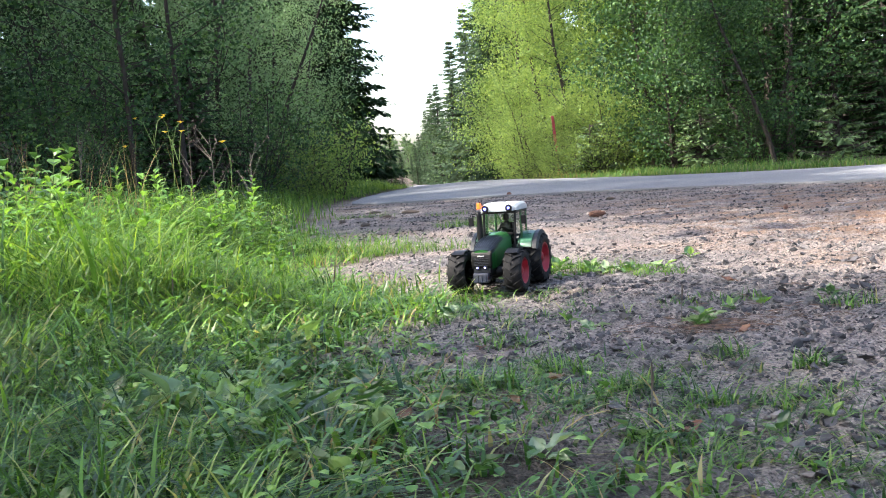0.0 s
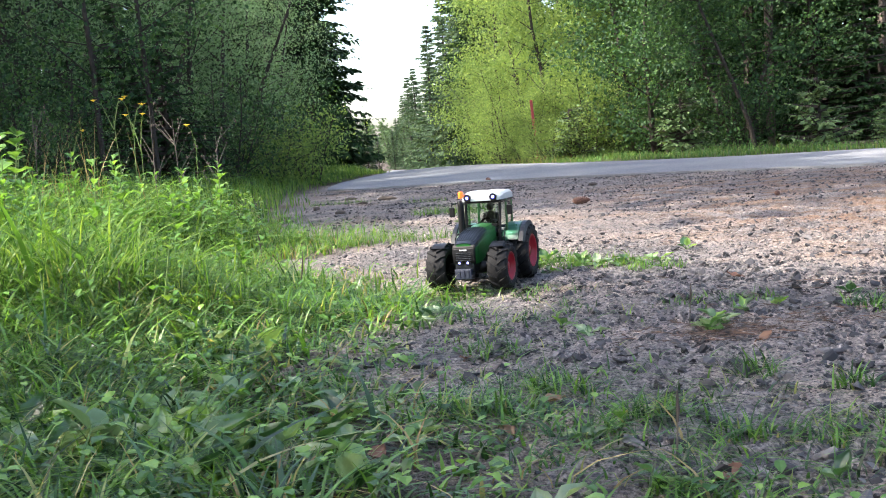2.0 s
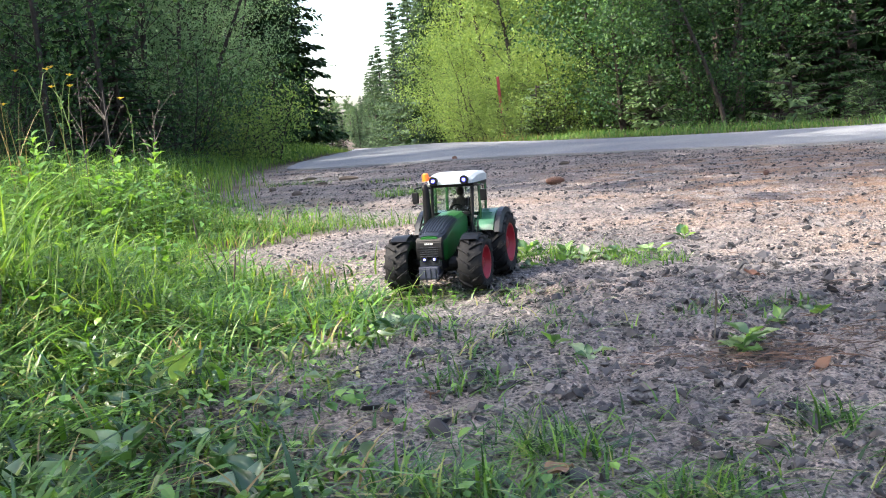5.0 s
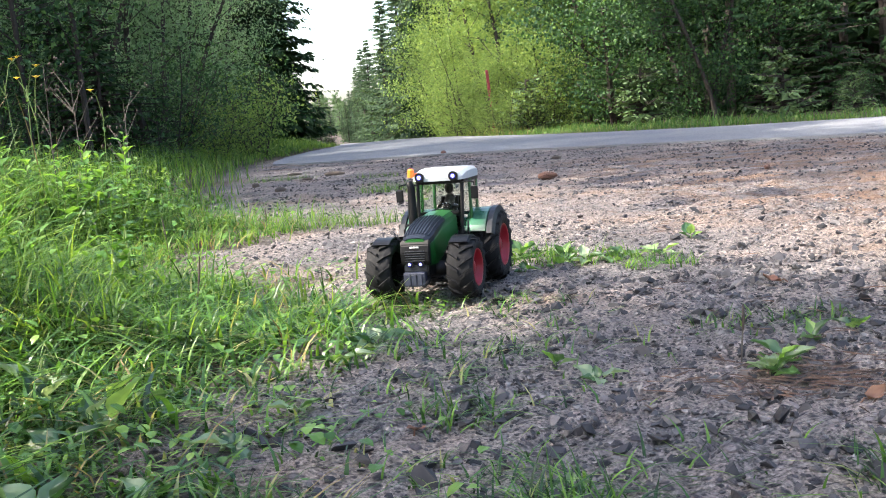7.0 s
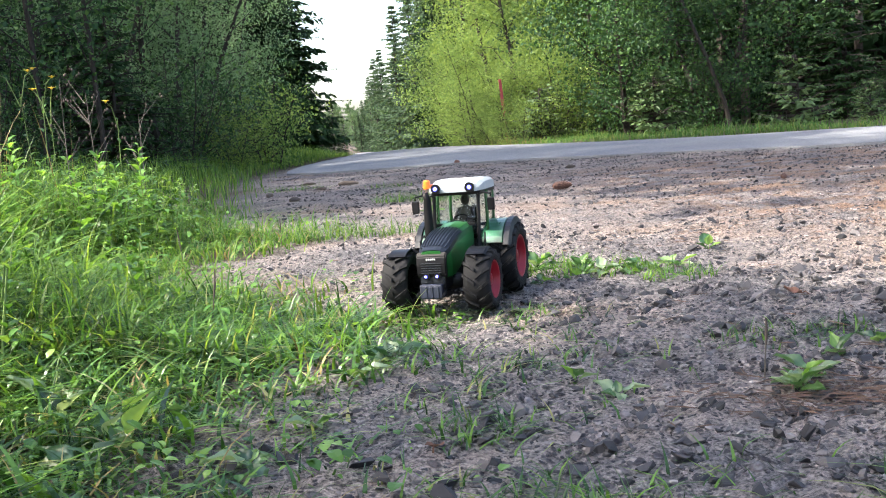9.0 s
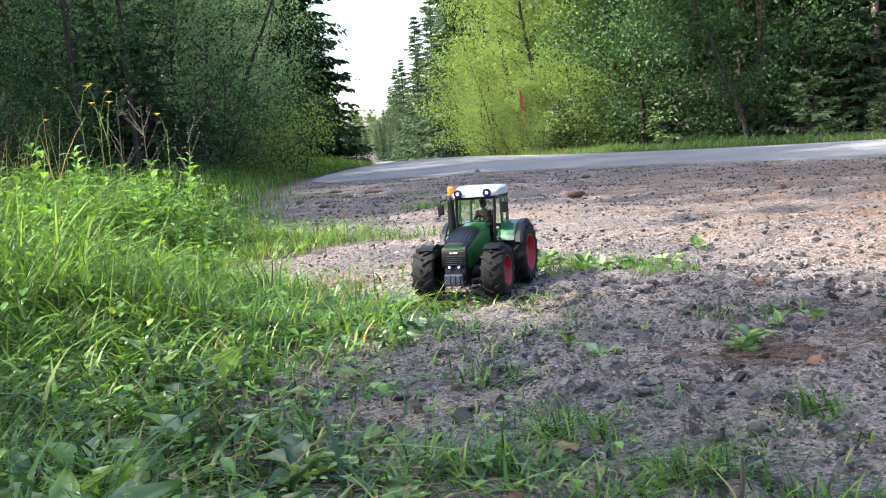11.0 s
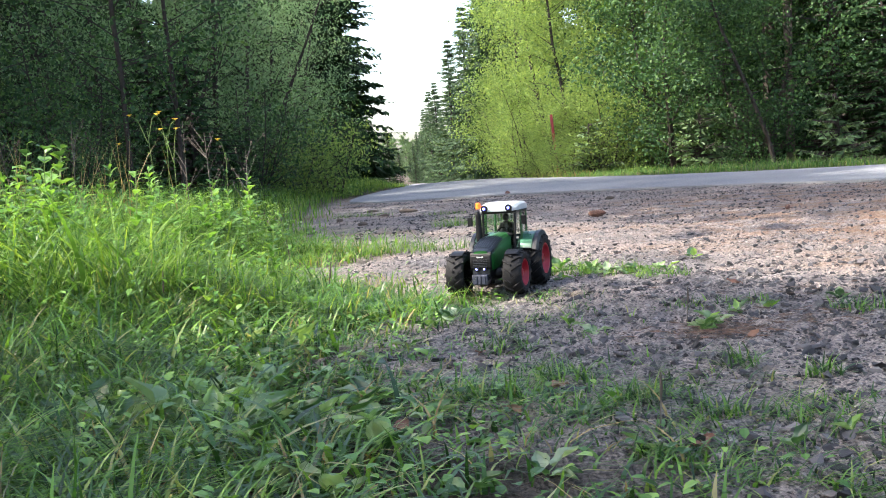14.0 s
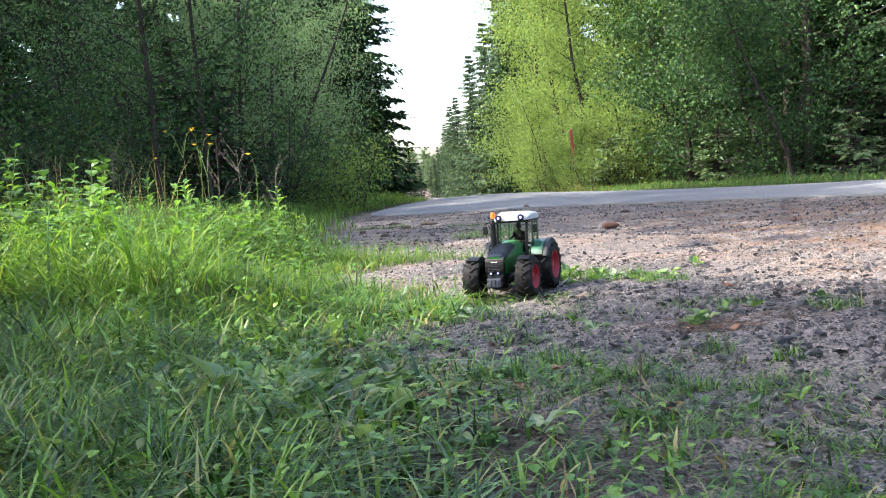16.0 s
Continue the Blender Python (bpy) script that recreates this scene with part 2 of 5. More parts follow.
def glow_material(name, col, strength):
    mat, nodes, links, bsdf = nodes_of(name)
    bsdf.inputs["Base Color"].default_value = (*col, 1)
    bsdf.inputs["Emission Color"].default_value = (*col, 1)
    bsdf.inputs["Emission Strength"].default_value = strength
    return mat


GRASS = leaf_material("grass_blades", [(0.0, (0.005, 0.022, 0.006)), (0.42, (0.032, 0.092, 0.017)), (0.88, (0.122, 0.238, 0.038)), (1.0, (0.27, 0.24, 0.12))], 0.40, 0.42, 0.38)
LUSH = leaf_material("lush_grass", [(0.0, (0.025, 0.065, 0.018)), (0.5, (0.062, 0.14, 0.024)), (1.0, (0.15, 0.23, 0.045))], 0.46, 0.3, 0.45)
VERGE = leaf_material("verge_grass", [(0.0, (0.04, 0.10, 0.025)), (0.6, (0.075, 0.16, 0.04)), (1.0, (0.17, 0.20, 0.07))], 0.4, 0.2, 0.6)
HAY = leaf_material("dry_grass", [(0.0, (0.11, 0.08, 0.035)), (1.0, (0.28, 0.22, 0.10))], 0.25, 0.25, 0.6)
WEED = leaf_material("weed_leaves", [(0.0, (0.014, 0.048, 0.009)), (0.5, (0.06, 0.145, 0.024)), (1.0, (0.17, 0.29, 0.06))], 0.4, 0.45, 0.38)
# the pale grey-green stop paints a sky sheen onto some plantain leaves
PLANTAIN = leaf_material("plantain_leaves", [(0.0, (0.018, 0.056, 0.018)), (0.4, (0.055, 0.125, 0.038)), (0.72, (0.20, 0.27, 0.17)), (1.0, (0.13, 0.26, 0.030))], 0.42, 0.8, 0.36, island=False)
NETTLE = leaf_material("nettle_leaves", [(0.0, (0.06, 0.15, 0.03)), (1.0, (0.13, 0.25, 0.05))], 0.45, 0.3, 0.5)
BIRCH = leaf_material("pale_leaves", [(0.0, (0.085, 0.15, 0.05)), (0.5, (0.14, 0.215, 0.07)), (1.0, (0.20, 0.28, 0.09))], 0.5, 0.15, 0.6)
WILLOW = leaf_material("grey_green_leaves", [(0.0, (0.12, 0.18, 0.09)), (0.5, (0.16, 0.235, 0.115)), (1.0, (0.20, 0.28, 0.15))], 0.45, 0.2, 0.5, tint=(1.0, 1.2, 0.9))
OAK = leaf_material("dark_green_leaves", [(0.0, (0.016, 0.042, 0.019)), (0.6, (0.034, 0.082, 0.031)), (1.0, (0.075, 0.145, 0.044))], 0.36, 0.2, 0.55)
SPRUCE = leaf_material("spruce_needles", [(0.0, (0.012, 0.032, 0.014)), (1.0, (0.035, 0.07, 0.025))], 0.12, 0.1, 0.65)
PINE = leaf_material("pine_needle_sprays", [(0.0, (0.045, 0.085, 0.035)), (1.0, (0.10, 0.16, 0.06))], 0.2, 0.3, 0.55)
# far foliage, paler and greyer: the haze of distance is in the colour
FARLEAF = leaf_material("hazed_far_leaves", [(0.0, (0.04, 0.075, 0.04)), (1.0, (0.085, 0.135, 0.06))], 0.35, 0.2, 0.6)
FARSPRUCE = leaf_material("hazed_far_spruce_needles", [(0.0, (0.022, 0.045, 0.026)), (1.0, (0.055, 0.09, 0.045))], 0.25, 0.15, 0.65)
BARK = plain("dark_bark", (0.032, 0.027, 0.023), 0.9, spec=0.2, scale=25, vary=0.5, bump=0.01, bump_scale=60)
PINEBARK = plain("pine_bark", (0.12, 0.098, 0.085), 0.9, spec=0.2, scale=18, vary=0.5, bump=0.015, bump_scale=40)
STEM = plain("green_stem", (0.09, 0.14, 0.03), 0.6, scale=40)
DRYSTEM = plain("dry_stem", (0.066, 0.056, 0.046), 0.8, scale=40)
SOILG = ground_material()
ASPHALT = asphalt_material()
STONE = island_material("grey_stone_chips", [(0.0, (0.022, 0.022, 0.025)), (0.55, (0.062, 0.058, 0.062)), (0.88, (0.13, 0.119, 0.118)), (1.0, (0.25, 0.225, 0.215))], 0.75, 0.001, 220)
STONED = island_material("dark_stone_chips", [(0.0, (0.010, 0.010, 0.012)), (0.7, (0.036, 0.034, 0.038)), (1.0, (0.11, 0.10, 0.10))], 0.7, 0.001, 180)
STONEO = island_material("grey_stones", [(0.0, (0.014, 0.015, 0.018)), (0.6, (0.048, 0.046, 0.051)), (1.0, (0.13, 0.12, 0.12))], 0.7, 0.0015, 160, obj=True)
NEEDLES = island_material("fallen_needles", [(0.0, (0.025, 0.016, 0.012)), (1.0, (0.105, 0.062, 0.044))], 0.7)

# ---- plan ----
# the meadow's edge towards the gravel: x at each y
EDGE_Y = [-60, 0.3, 0.62, 0.87, 1.03, 1.30, 1.45, 1.62, 1.98, 2.24, 2.38, 2.55, 2.75, 3.07, 3.48, 4.4, 6.58, 7.8, 9.7, 12.7, 17, 30, 80, 300]
EDGE_X = [0.6, 0.30, 0.20, 0.08, -0.05, -0.09, 0.0, 0.01, -0.05, -0.24, -0.36, -0.30, -0.12, -0.16, -0.48, -0.60, -0.80, -0.98, -1.08, -0.92, -0.78, -1.05, -3.7, -16]


def meadow(x, y):
    """Metres inside the meadow (negative: out on the gravel)."""
    wob = 0.05 * np.sin(x * 9 + y * 23) + 0.04 * np.sin(y * 41 + 1.3)
    return np.interp(y, EDGE_Y, EDGE_X) - x + wob * np.clip(np.asarray(y) / 2.5, 0.5, 1.5)


def dip(y):
    """Past the bend the aisle falls away gently."""
    return -1.2 * smoothstep(14, 50, y)


def gz(x, y):
    """The height of the ground."""
    x, y = np.asarray(x, float), np.asarray(y, float)
    near = 1 / (1 + ((x / 8) ** 2 + (y / 12) ** 2))
    z = near * (0.0035 * np.sin(7.1 * x + 3.3 * y) + 0.003 * np.sin(-5.3 * x + 9.7 * y + 1) + 0.002 * np.sin(17 * x + 13 * y + 2) + 0.0015 * np.sin(-29 * x + 23 * y))
    return z + dip(y) + 0.05 * smoothstep(0.15, 1.2, meadow(x, y)) + 0.10 * smoothstep(1.5, 5, meadow(x, y))


def graded(lo, hi, step, out_lo, out_hi, grow=1.16):
    a = list(np.arange(lo, hi + 1e-6, step))
    s = step
    while a[-1] < out_hi:
        s *= grow
        a.append(a[-1] + s)
    s, left = step, [lo]
    while left[-1] > out_lo:
        s *= grow
        left.append(left[-1] - s)
    return np.array(left[:0:-1] + a)


# ground: one sheet to the horizon
gx, gy = graded(-0.9, 1.5, 0.02, -500, 500), graded(0.3, 3.2, 0.02, -500, 900)
GX, GY = np.meshgrid(gx, gy)
gv = np.stack([GX.ravel(), GY.ravel(), gz(GX, GY).ravel()], 1)
gv[:, 2] += np.where((gv[:, 0] > -0.9) & (gv[:, 0] < 1.5) & (gv[:, 1] < 3.2) & (gv[:, 1] > 0.3), rng.normal(0, 0.0032, len(gv)), 0)
nx, ny = len(gx), len(gy)
gi = np.arange(nx * ny).reshape(ny, nx)
gf = np.stack([gi[:-1, :-1], gi[:-1, 1:], gi[1:, 1:], gi[1:, :-1]], -1).reshape(-1, 4)
ground = tagged(np_mesh("ground", gv, gf, SOILG, smooth=True), "grey gravel turnout with sand, needle litter and dark soil", "ground", kind="structure")
soil = ground.data.attributes.new("soil", "FLOAT", "POINT")
soil.data.foreach_set("value", np.clip(smoothstep(-0.05, 0.25, meadow(gv[:, 0], gv[:, 1])) * 0.9 + smoothstep(7.5, 10.5, gv[:, 1] + 0.45 * gv[:, 0]) * 0.9, 0, 1).astype(np.float32))
drift = ground.data.attributes.new("drift", "FLOAT", "POINT")
drift.data.foreach_set("value", (smoothstep(0.25, 1.1, gv[:, 0]) * smoothstep(1.9, 2.5, gv[:, 1]) * (1 - smoothstep(4.6, 6.2, gv[:, 1]))).astype(np.float32))

# road: it comes along the forest aisle and bends away past the turnout
ROAD_OUT = [(9.0, 1.9), (5.5, 3.6), (4.0, 4.5), (2.94, 5.13), (2.36, 5.45), (1.95, 5.9), (1.58, 6.45), (0.93, 7.2), (0.43, 7.55), (-0.34, 7.9), (-0.9, 8.0), (-1.0, 9.7), (-0.9, 12.2), (-0.72, 14.8), (-0.7, 20), (-0.9, 30), (-3.6, 80), (-4.7, 101)]
ROAD_IN = [(11.5, 4.6), (8.2, 6.2), (6.0, 7.2), (4.6, 7.75), (3.9, 8.0), (3.54, 8.2), (3.2, 8.6), (2.71, 9.2), (2.3, 10.1), (1.95, 11.0), (1.7, 11.8), (1.45, 12.8), (1.2, 14.0), (1.1, 15.5), (1.1, 20), (0.9, 30), (-1.6, 80), (-2.7, 101)]


def resample(pts, n):
    p = np.array(pts, float)
    s = np.r_[0, np.cumsum(np.linalg.norm(np.diff(p, axis=0), axis=1))]
    f = np.linspace(0, 1, n) ** 1.8 * s[-1]
    return np.stack([np.interp(f, s, p[:, 0]), np.interp(f, s, p[:, 1])], 1)


def build_road():
    n, k = 120, 12
    a, b = resample(ROAD_OUT, n), resample(ROAD_IN, n)
    jag = rng.normal(0, 0.02, (n, 2)) * np.clip((np.arange(n) < 60), 0, 1)[:, None]
    v, f = [], []
    for i in range(n):
        p, q = a[i] + jag[i], b[i] - jag[i]
        for j in range(k + 1):
            t = j / k
            c = p + (q - p) * t
            v.append((c[0], c[1], float(dip(c[1])) + 0.014 + 0.03 * math.sin(math.pi * t) * 0.6))
        v.append((p[0], p[1], float(dip(p[1])) - 0.03))
        v.append((q[0], q[1], float(dip(q[1])) - 0.03))
    w = k + 3
    for i in range(n - 1):
        for j in range(k):
            f.append((i * w + j, i * w + j + 1, (i + 1) * w + j + 1, (i + 1) * w + j))
        f.append((i * w + k + 1, i * w, (i + 1) * w, (i + 1) * w + k + 1))
        f.append((i * w + k, i * w + k + 2, (i + 1) * w + k + 2, (i + 1) * w + k))
    return tagged(np_mesh("road", v, f, ASPHALT, smooth=False), "worn blue-grey asphalt forest road bending away", "road", kind="structure")


road = build_road()


# ---- trees ----
def rand_dirs(n, up=0.0):
    d = rng.normal(0, 1, (n, 3))
    d[:, 2] = d[:, 2] + up
    return d / np.linalg.norm(d, axis=1)[:, None]


def leaf_quads(pos, axis, size, width=0.6, fold=0.25):
    """Folded leaf blades: two triangles each, pointing along axis."""
    n = len(pos)
    size = np.broadcast_to(np.asarray(size, float).reshape(-1, 1), (n, 1))
    side = np.cross(axis, rand_dirs(n))
    side /= np.linalg.norm(side, axis=1)[:, None] + 1e-9
    nor = np.cross(side, axis)
    base, tip = pos, pos + axis * size
    mid = pos + axis * size * 0.45
    l = mid + side * size * width * 0.5 + nor * size * fold * 0.5
    r = mid - side * size * width * 0.5 + nor * size * fold * 0.5
    v = np.stack([base, r, tip, l], 1).reshape(-1, 3)
    i = np.arange(n)[:, None] * 4
    f = np.concatenate([i + [0, 1, 2], i + [0, 2, 3]])
    return v, f


def limb_points(base, way, length, droop, n=5, wob=0.08):
    p, pts = Vector(base), [Vector(base)]
    d = Vector(way).normalized()
    for i in range(n):
        d = (d + Vector((rng.normal(0, wob), rng.normal(0, wob), rng.normal(0, wob) - droop))).normalized()
        p = p + d * (length / n)
        pts.append(p.copy())
    return pts


def broad_tree(label, height, spread, leaves, leaf, mat, first=0.1, stems=1, trunk_r=0.05, bark=BARK, up=0.5, droop=0.02, width=0.6, clump=0.22):
    """A leafy tree or bush: tapered stems, limbs and twigs, and leaves in clumps along them."""
    root = thing("tree", label, "tree")
    bm = bmesh.new()
    anchors = []
    for s in range(stems):
        a = rng.uniform(0, math.tau)
        lean = 0.08 if stems == 1 else 0.35
        h = height * rng.uniform(0.8, 1.0)
        pts = limb_points((0.1 * math.cos(a) * (stems > 1), 0.1 * math.sin(a) * (stems > 1), -0.1), (lean * math.cos(a), lean * math.sin(a), 1), h, -0.02, 8, 0.06)
        tube(bm, pts, [max(0.006, trunk_r * (1 - 0.9 * i / 8)) for i in range(9)], 7)
        for k in range(int(14 + height * 2.5)):
            t = first + (1 - first) * (k + rng.uniform(0, 1)) / (14 + height * 2.5)
            x = min(t, 0.999) * 8
            i = int(x)
            p = pts[i].lerp(pts[i + 1], x - i)
            az = rng.uniform(0, math.tau)
            ln = spread * (0.35 + 0.65 * math.sin(math.pi * min(1, 0.25 + t * 0.8))) * rng.uniform(0.55, 1.1)
            lp = limb_points(p, (math.cos(az), math.sin(az), up), ln, droop, 5, 0.15)
            r0 = max(0.004, trunk_r * 0.33 * (1 - t))
            tube(bm, [lp[0], lp[2], lp[5]], [r0 + 0.001, r0 * 0.6 + 0.001, 0.001], 4, cap=False)
            for j in range(2, 6):
                anchors.append(lp[j])
                for w in range(2):
                    az2 = rng.uniform(0, math.tau)
                    tp = limb_points(lp[j], (math.cos(az2), math.sin(az2), 0.2), ln * 0.28, droop, 2, 0.2)
                    if w == 0 and j % 2:
                        tube(bm, [tp[0], tp[2]], [0.003, 0.001], 3, cap=False)
                    anchors += tp[1:]
    part("trunk", bm, bark, root)
    an = np.array([tuple(p) for p in anchors])
    keep = an[rng.integers(0, len(an), leaves)] + rng.normal(0, clump * 0.5, (leaves, 3))
    keep[:, 2] = np.maximum(keep[:, 2], 0.05)
    d = rand_dirs(leaves, -0.4)
    v, f = leaf_quads(keep, d, leaf * rng.uniform(0.6, 1.25, leaves), width)
    np_mesh("crown", v, f, mat, root)
    return root


def spruce_tree(label, height, spread, whorls, mat=SPRUCE, first=0.03, trunk_r=0.12, sprays=26, spray=0.28, bark=BARK, droop=0.03, limbs=6):
    """A conifer: straight trunk, drooping whorls of branches, each a row of needle sprays."""
    root = thing("tree", label, "tree")
    bm = bmesh.new()
    tube(bm, [(0, 0, -0.1), (0.02, 0, height * 0.5), (0, 0, height)], [trunk_r, trunk_r * 0.6, 0.01], 8)
    P, A, S = [], [], []
    for k in range(whorls):
        t = first + (1 - first) * k / whorls
        z = height * t
        ln0 = spread * (1 - t) ** 0.8 + 0.1
        for b in range(limbs):
            az = rng.uniform(0, math.tau)
            ln = ln0 * rng.uniform(0.65, 1.15)
            lp = limb_points((0, 0, z + rng.uniform(-0.1, 0.1)), (math.cos(az), math.sin(az), 0.05), ln, droop, 4, 0.05)
            tube(bm, [lp[0], lp[2], lp[4]], [0.018 * (1 - t) + 0.006, 0.009, 0.002], 3, cap=False)
            for s in range(sprays):
                u = (s + rng.uniform(0, 1)) / sprays
                x = min(0.999, 0.08 + 0.92 * u) * 4
                i = int(x)
                p = lp[i].lerp(lp[i + 1], x - i)
                d = (lp[i + 1] - lp[i]).normalized()
                sd = d.cross(Vector((0, 0, 1))) * (1 if s % 2 else -1)
                P.append(tuple(p))
                A.append(tuple((d * 0.55 + sd * rng.uniform(0.4, 1.0) + Vector((0, 0, rng.uniform(-0.9, 0.15)))).normalized()))
                S.append(spray * (1.15 - 0.6 * u) * rng.uniform(0.6, 1.2) * (0.5 + ln / (2 * spread)))
    part("trunk", bm, bark, root)
    v, f = leaf_quads(np.array(P), np.array(A), np.array(S), 0.42, 0.12)
    np_mesh("crown", v, f, mat, root)
    return root


def place(proto, spots, group=""):
    """Copies of a tree at (x, y, turn, scale), the first one moved itself."""
    for i, (x, y, turn, s) in enumerate(spots):
        m = Matrix.Translation((x, y, float(gz(x, y)) - 0.02)) @ Matrix.Rotation(radians(turn), 4, "Z") @ Matrix.Rotation(radians(rng.uniform(-2, 2)), 4, "X") @ Matrix.Scale(s, 4)
        if i == 0:
            proto.matrix_basis = m
        else:
            c = copy_thing(proto, m)
            c.matrix_basis = m
    if group:
        for o in scene.objects:
            if o.parent is None and o.get("label") == proto.get("label"):
                o["group"] = group


# leafy edge, on the inside of the bend
rng = np.random.default_rng(21)
pale_a = broad_tree("slender young birch with pale sunlit leaves", 5.6, 1.4, 15500, 0.047, BIRCH, 0.04, 1, 0.05)
place(pale_a, [(1.75, 17.2, 0, 1.0), (2.45, 17.6, 130, 1.1), (1.7, 22.0, 60, 1.2), (3.1, 20.5, 250, 1.3), (2.4, 27.0, 20, 1.4), (2.9, 16.4, 200, 0.9), (1.95, 15.6, 300, 0.85)], "birches at the bend")
pale_b = broad_tree("bushy pale green willow by the verge", 2.4, 1.0, 9000, 0.044, BIRCH, 0.03, 4, 0.025)
place(pale_b, [(1.25, 16.2, 10, 0.7), (1.8, 15.4, 80, 0.7), (1.35, 19.0, 120, 0.9), (2.25, 14.6, 200, 0.7), (1.7, 25.0, 300, 1.2), (1.42, 14.9, 140, 0.45)], "bushes at the bend")
dark_a = broad_tree("leafy dark green oak bush at the forest edge", 4.2, 1.7, 12500, 0.058, OAK, 0.05, 2, 0.05, width=0.72)
place(dark_a, [(3.15, 13.8, 0, 0.95), (4.0, 12.9, 140, 0.9), (3.6, 16.0, 220, 1.0)], "oak bushes")

lean_a = broad_tree("slender dark-stemmed oak leaning over the verge", 4.4, 1.2, 5200, 0.05, OAK, 0.3, 1, 0.03, width=0.72)
lean_a.matrix_basis = Matrix.Translation((3.98, 12.2, -0.02)) @ Matrix.Rotation(radians(-17), 4, "Y")
# grey-green bushes on the meadow side
grey_a = broad_tree("tall grey-green willow bush on the meadow's edge", 4.4, 1.25, 14500, 0.044, WILLOW, 0.03, 3, 0.045, width=0.5)
place(grey_a, [(-2.7, 12.9, 0, 0.9), (-2.6, 11.8, 100, 1.05), (-3.2, 11.0, 200, 0.95), (-2.5, 15.5, 270, 0.8), (-4.2, 11.8, 60, 1.15)], "willow bushes")
grey_b = broad_tree("low yellowish bush with thin twigs", 1.1, 0.55, 2200, 0.05, BIRCH, 0.05, 4, 0.012, width=0.5)
place(grey_b, [(-1.35, 11.2, 0, 0.85), (-1.7, 10.6, 150, 0.6), (1.66, 13.9, 60, 0.62), (1.48, 14.1, 20, 0.5), (2.0, 14.0, 200, 0.7), (1.3, 14.6, 280, 0.45)], "low bushes")
thin_a = broad_tree("thin dark-stemmed alder with sparse leaves", 6.2, 1.4, 6000, 0.042, OAK, 0.16, 1, 0.027, width=0.75)
place(thin_a, [(-2.7, 8.3, 0, 1.0), (-2.35, 8.6, 90, 0.95), (-4.0, 7.6, 180, 1.0), (-6.6, 9.2, 250, 1.1), (-5.8, 6.4, 310, 1.05), (-6.3, 7.0, 40, 1.0)], "alders")

# conifers
rng = np.random.default_rng(22)
spr_a = spruce_tree("dense dark green spruce with drooping branches", 9.0, 2.1, 27, sprays=30, spray=0.22)
place(spr_a, [(-5.6, 24.5, 90, 1.0), (-3.6, 32.0, 40, 1.2), (-6.0, 14.0, 30, 0.9), (-8.2, 11.0, 200, 0.95), (5.3, 13.6, 10, 0.85), (6.5, 13.0, 130, 0.9), (7.8, 12.4, 250, 0.95), (4.9, 15.2, 60, 0.95), (4.4, 19.5, 300, 1.15), (7.6, 17.0, 70, 1.2), (-9.6, 7.2, 20, 1.0), (10.2, 12.8, 110, 1.1), (-7.4, 17.5, 150, 1.1), (-2.4, 27.0, 10, 0.45), (-1.9, 30.0, 80, 0.2), (-1.65, 31.5, 170, 0.16)], "spruces")
spr_g = spruce_tree("tall dense dark spruce at the mouth of the aisle", 10.5, 1.55, 62, sprays=38, spray=0.36, limbs=8, droop=0.06)
place(spr_g, [(-2.9, 25.0, 0, 1.0), (-4.0, 24.0, 75, 0.95), (-3.75, 28.0, 160, 1.1), (-4.7, 25.5, 210, 1.0), (-4.4, 30.0, 20, 1.15), (2.35, 34.0, 60, 1.3), (3.2, 35.0, 130, 1.2)], "spruces at the aisle")
spr_s = spruce_tree("small dark young spruce under the trees", 1.7, 0.75, 18, first=0.02, trunk_r=0.025, sprays=22, spray=0.11)
place(spr_s, [(-2.45, 9.3, 0, 0.95), (-2.9, 9.8, 120, 1.1), (5.6, 12.6, 60, 1.2), (6.5, 11.8, 20, 1.0), (7.4, 10.6, 200, 1.2), (-4.8, 9.6, 90, 1.1)], "young spruces")
pine_s = spruce_tree("small pale green young pine at the verge", 0.62, 0.34, 9, PINE, 0.08, 0.012, 14, 0.10, droop=-0.05)
place(pine_s, [(4.25, 10.9, 0, 1.25), (3.1, 12.4, 80, 1.25), (1.95, 13.9, 160, 1.2), (4.9, 10.6, 30, 0.7)], "young pines")


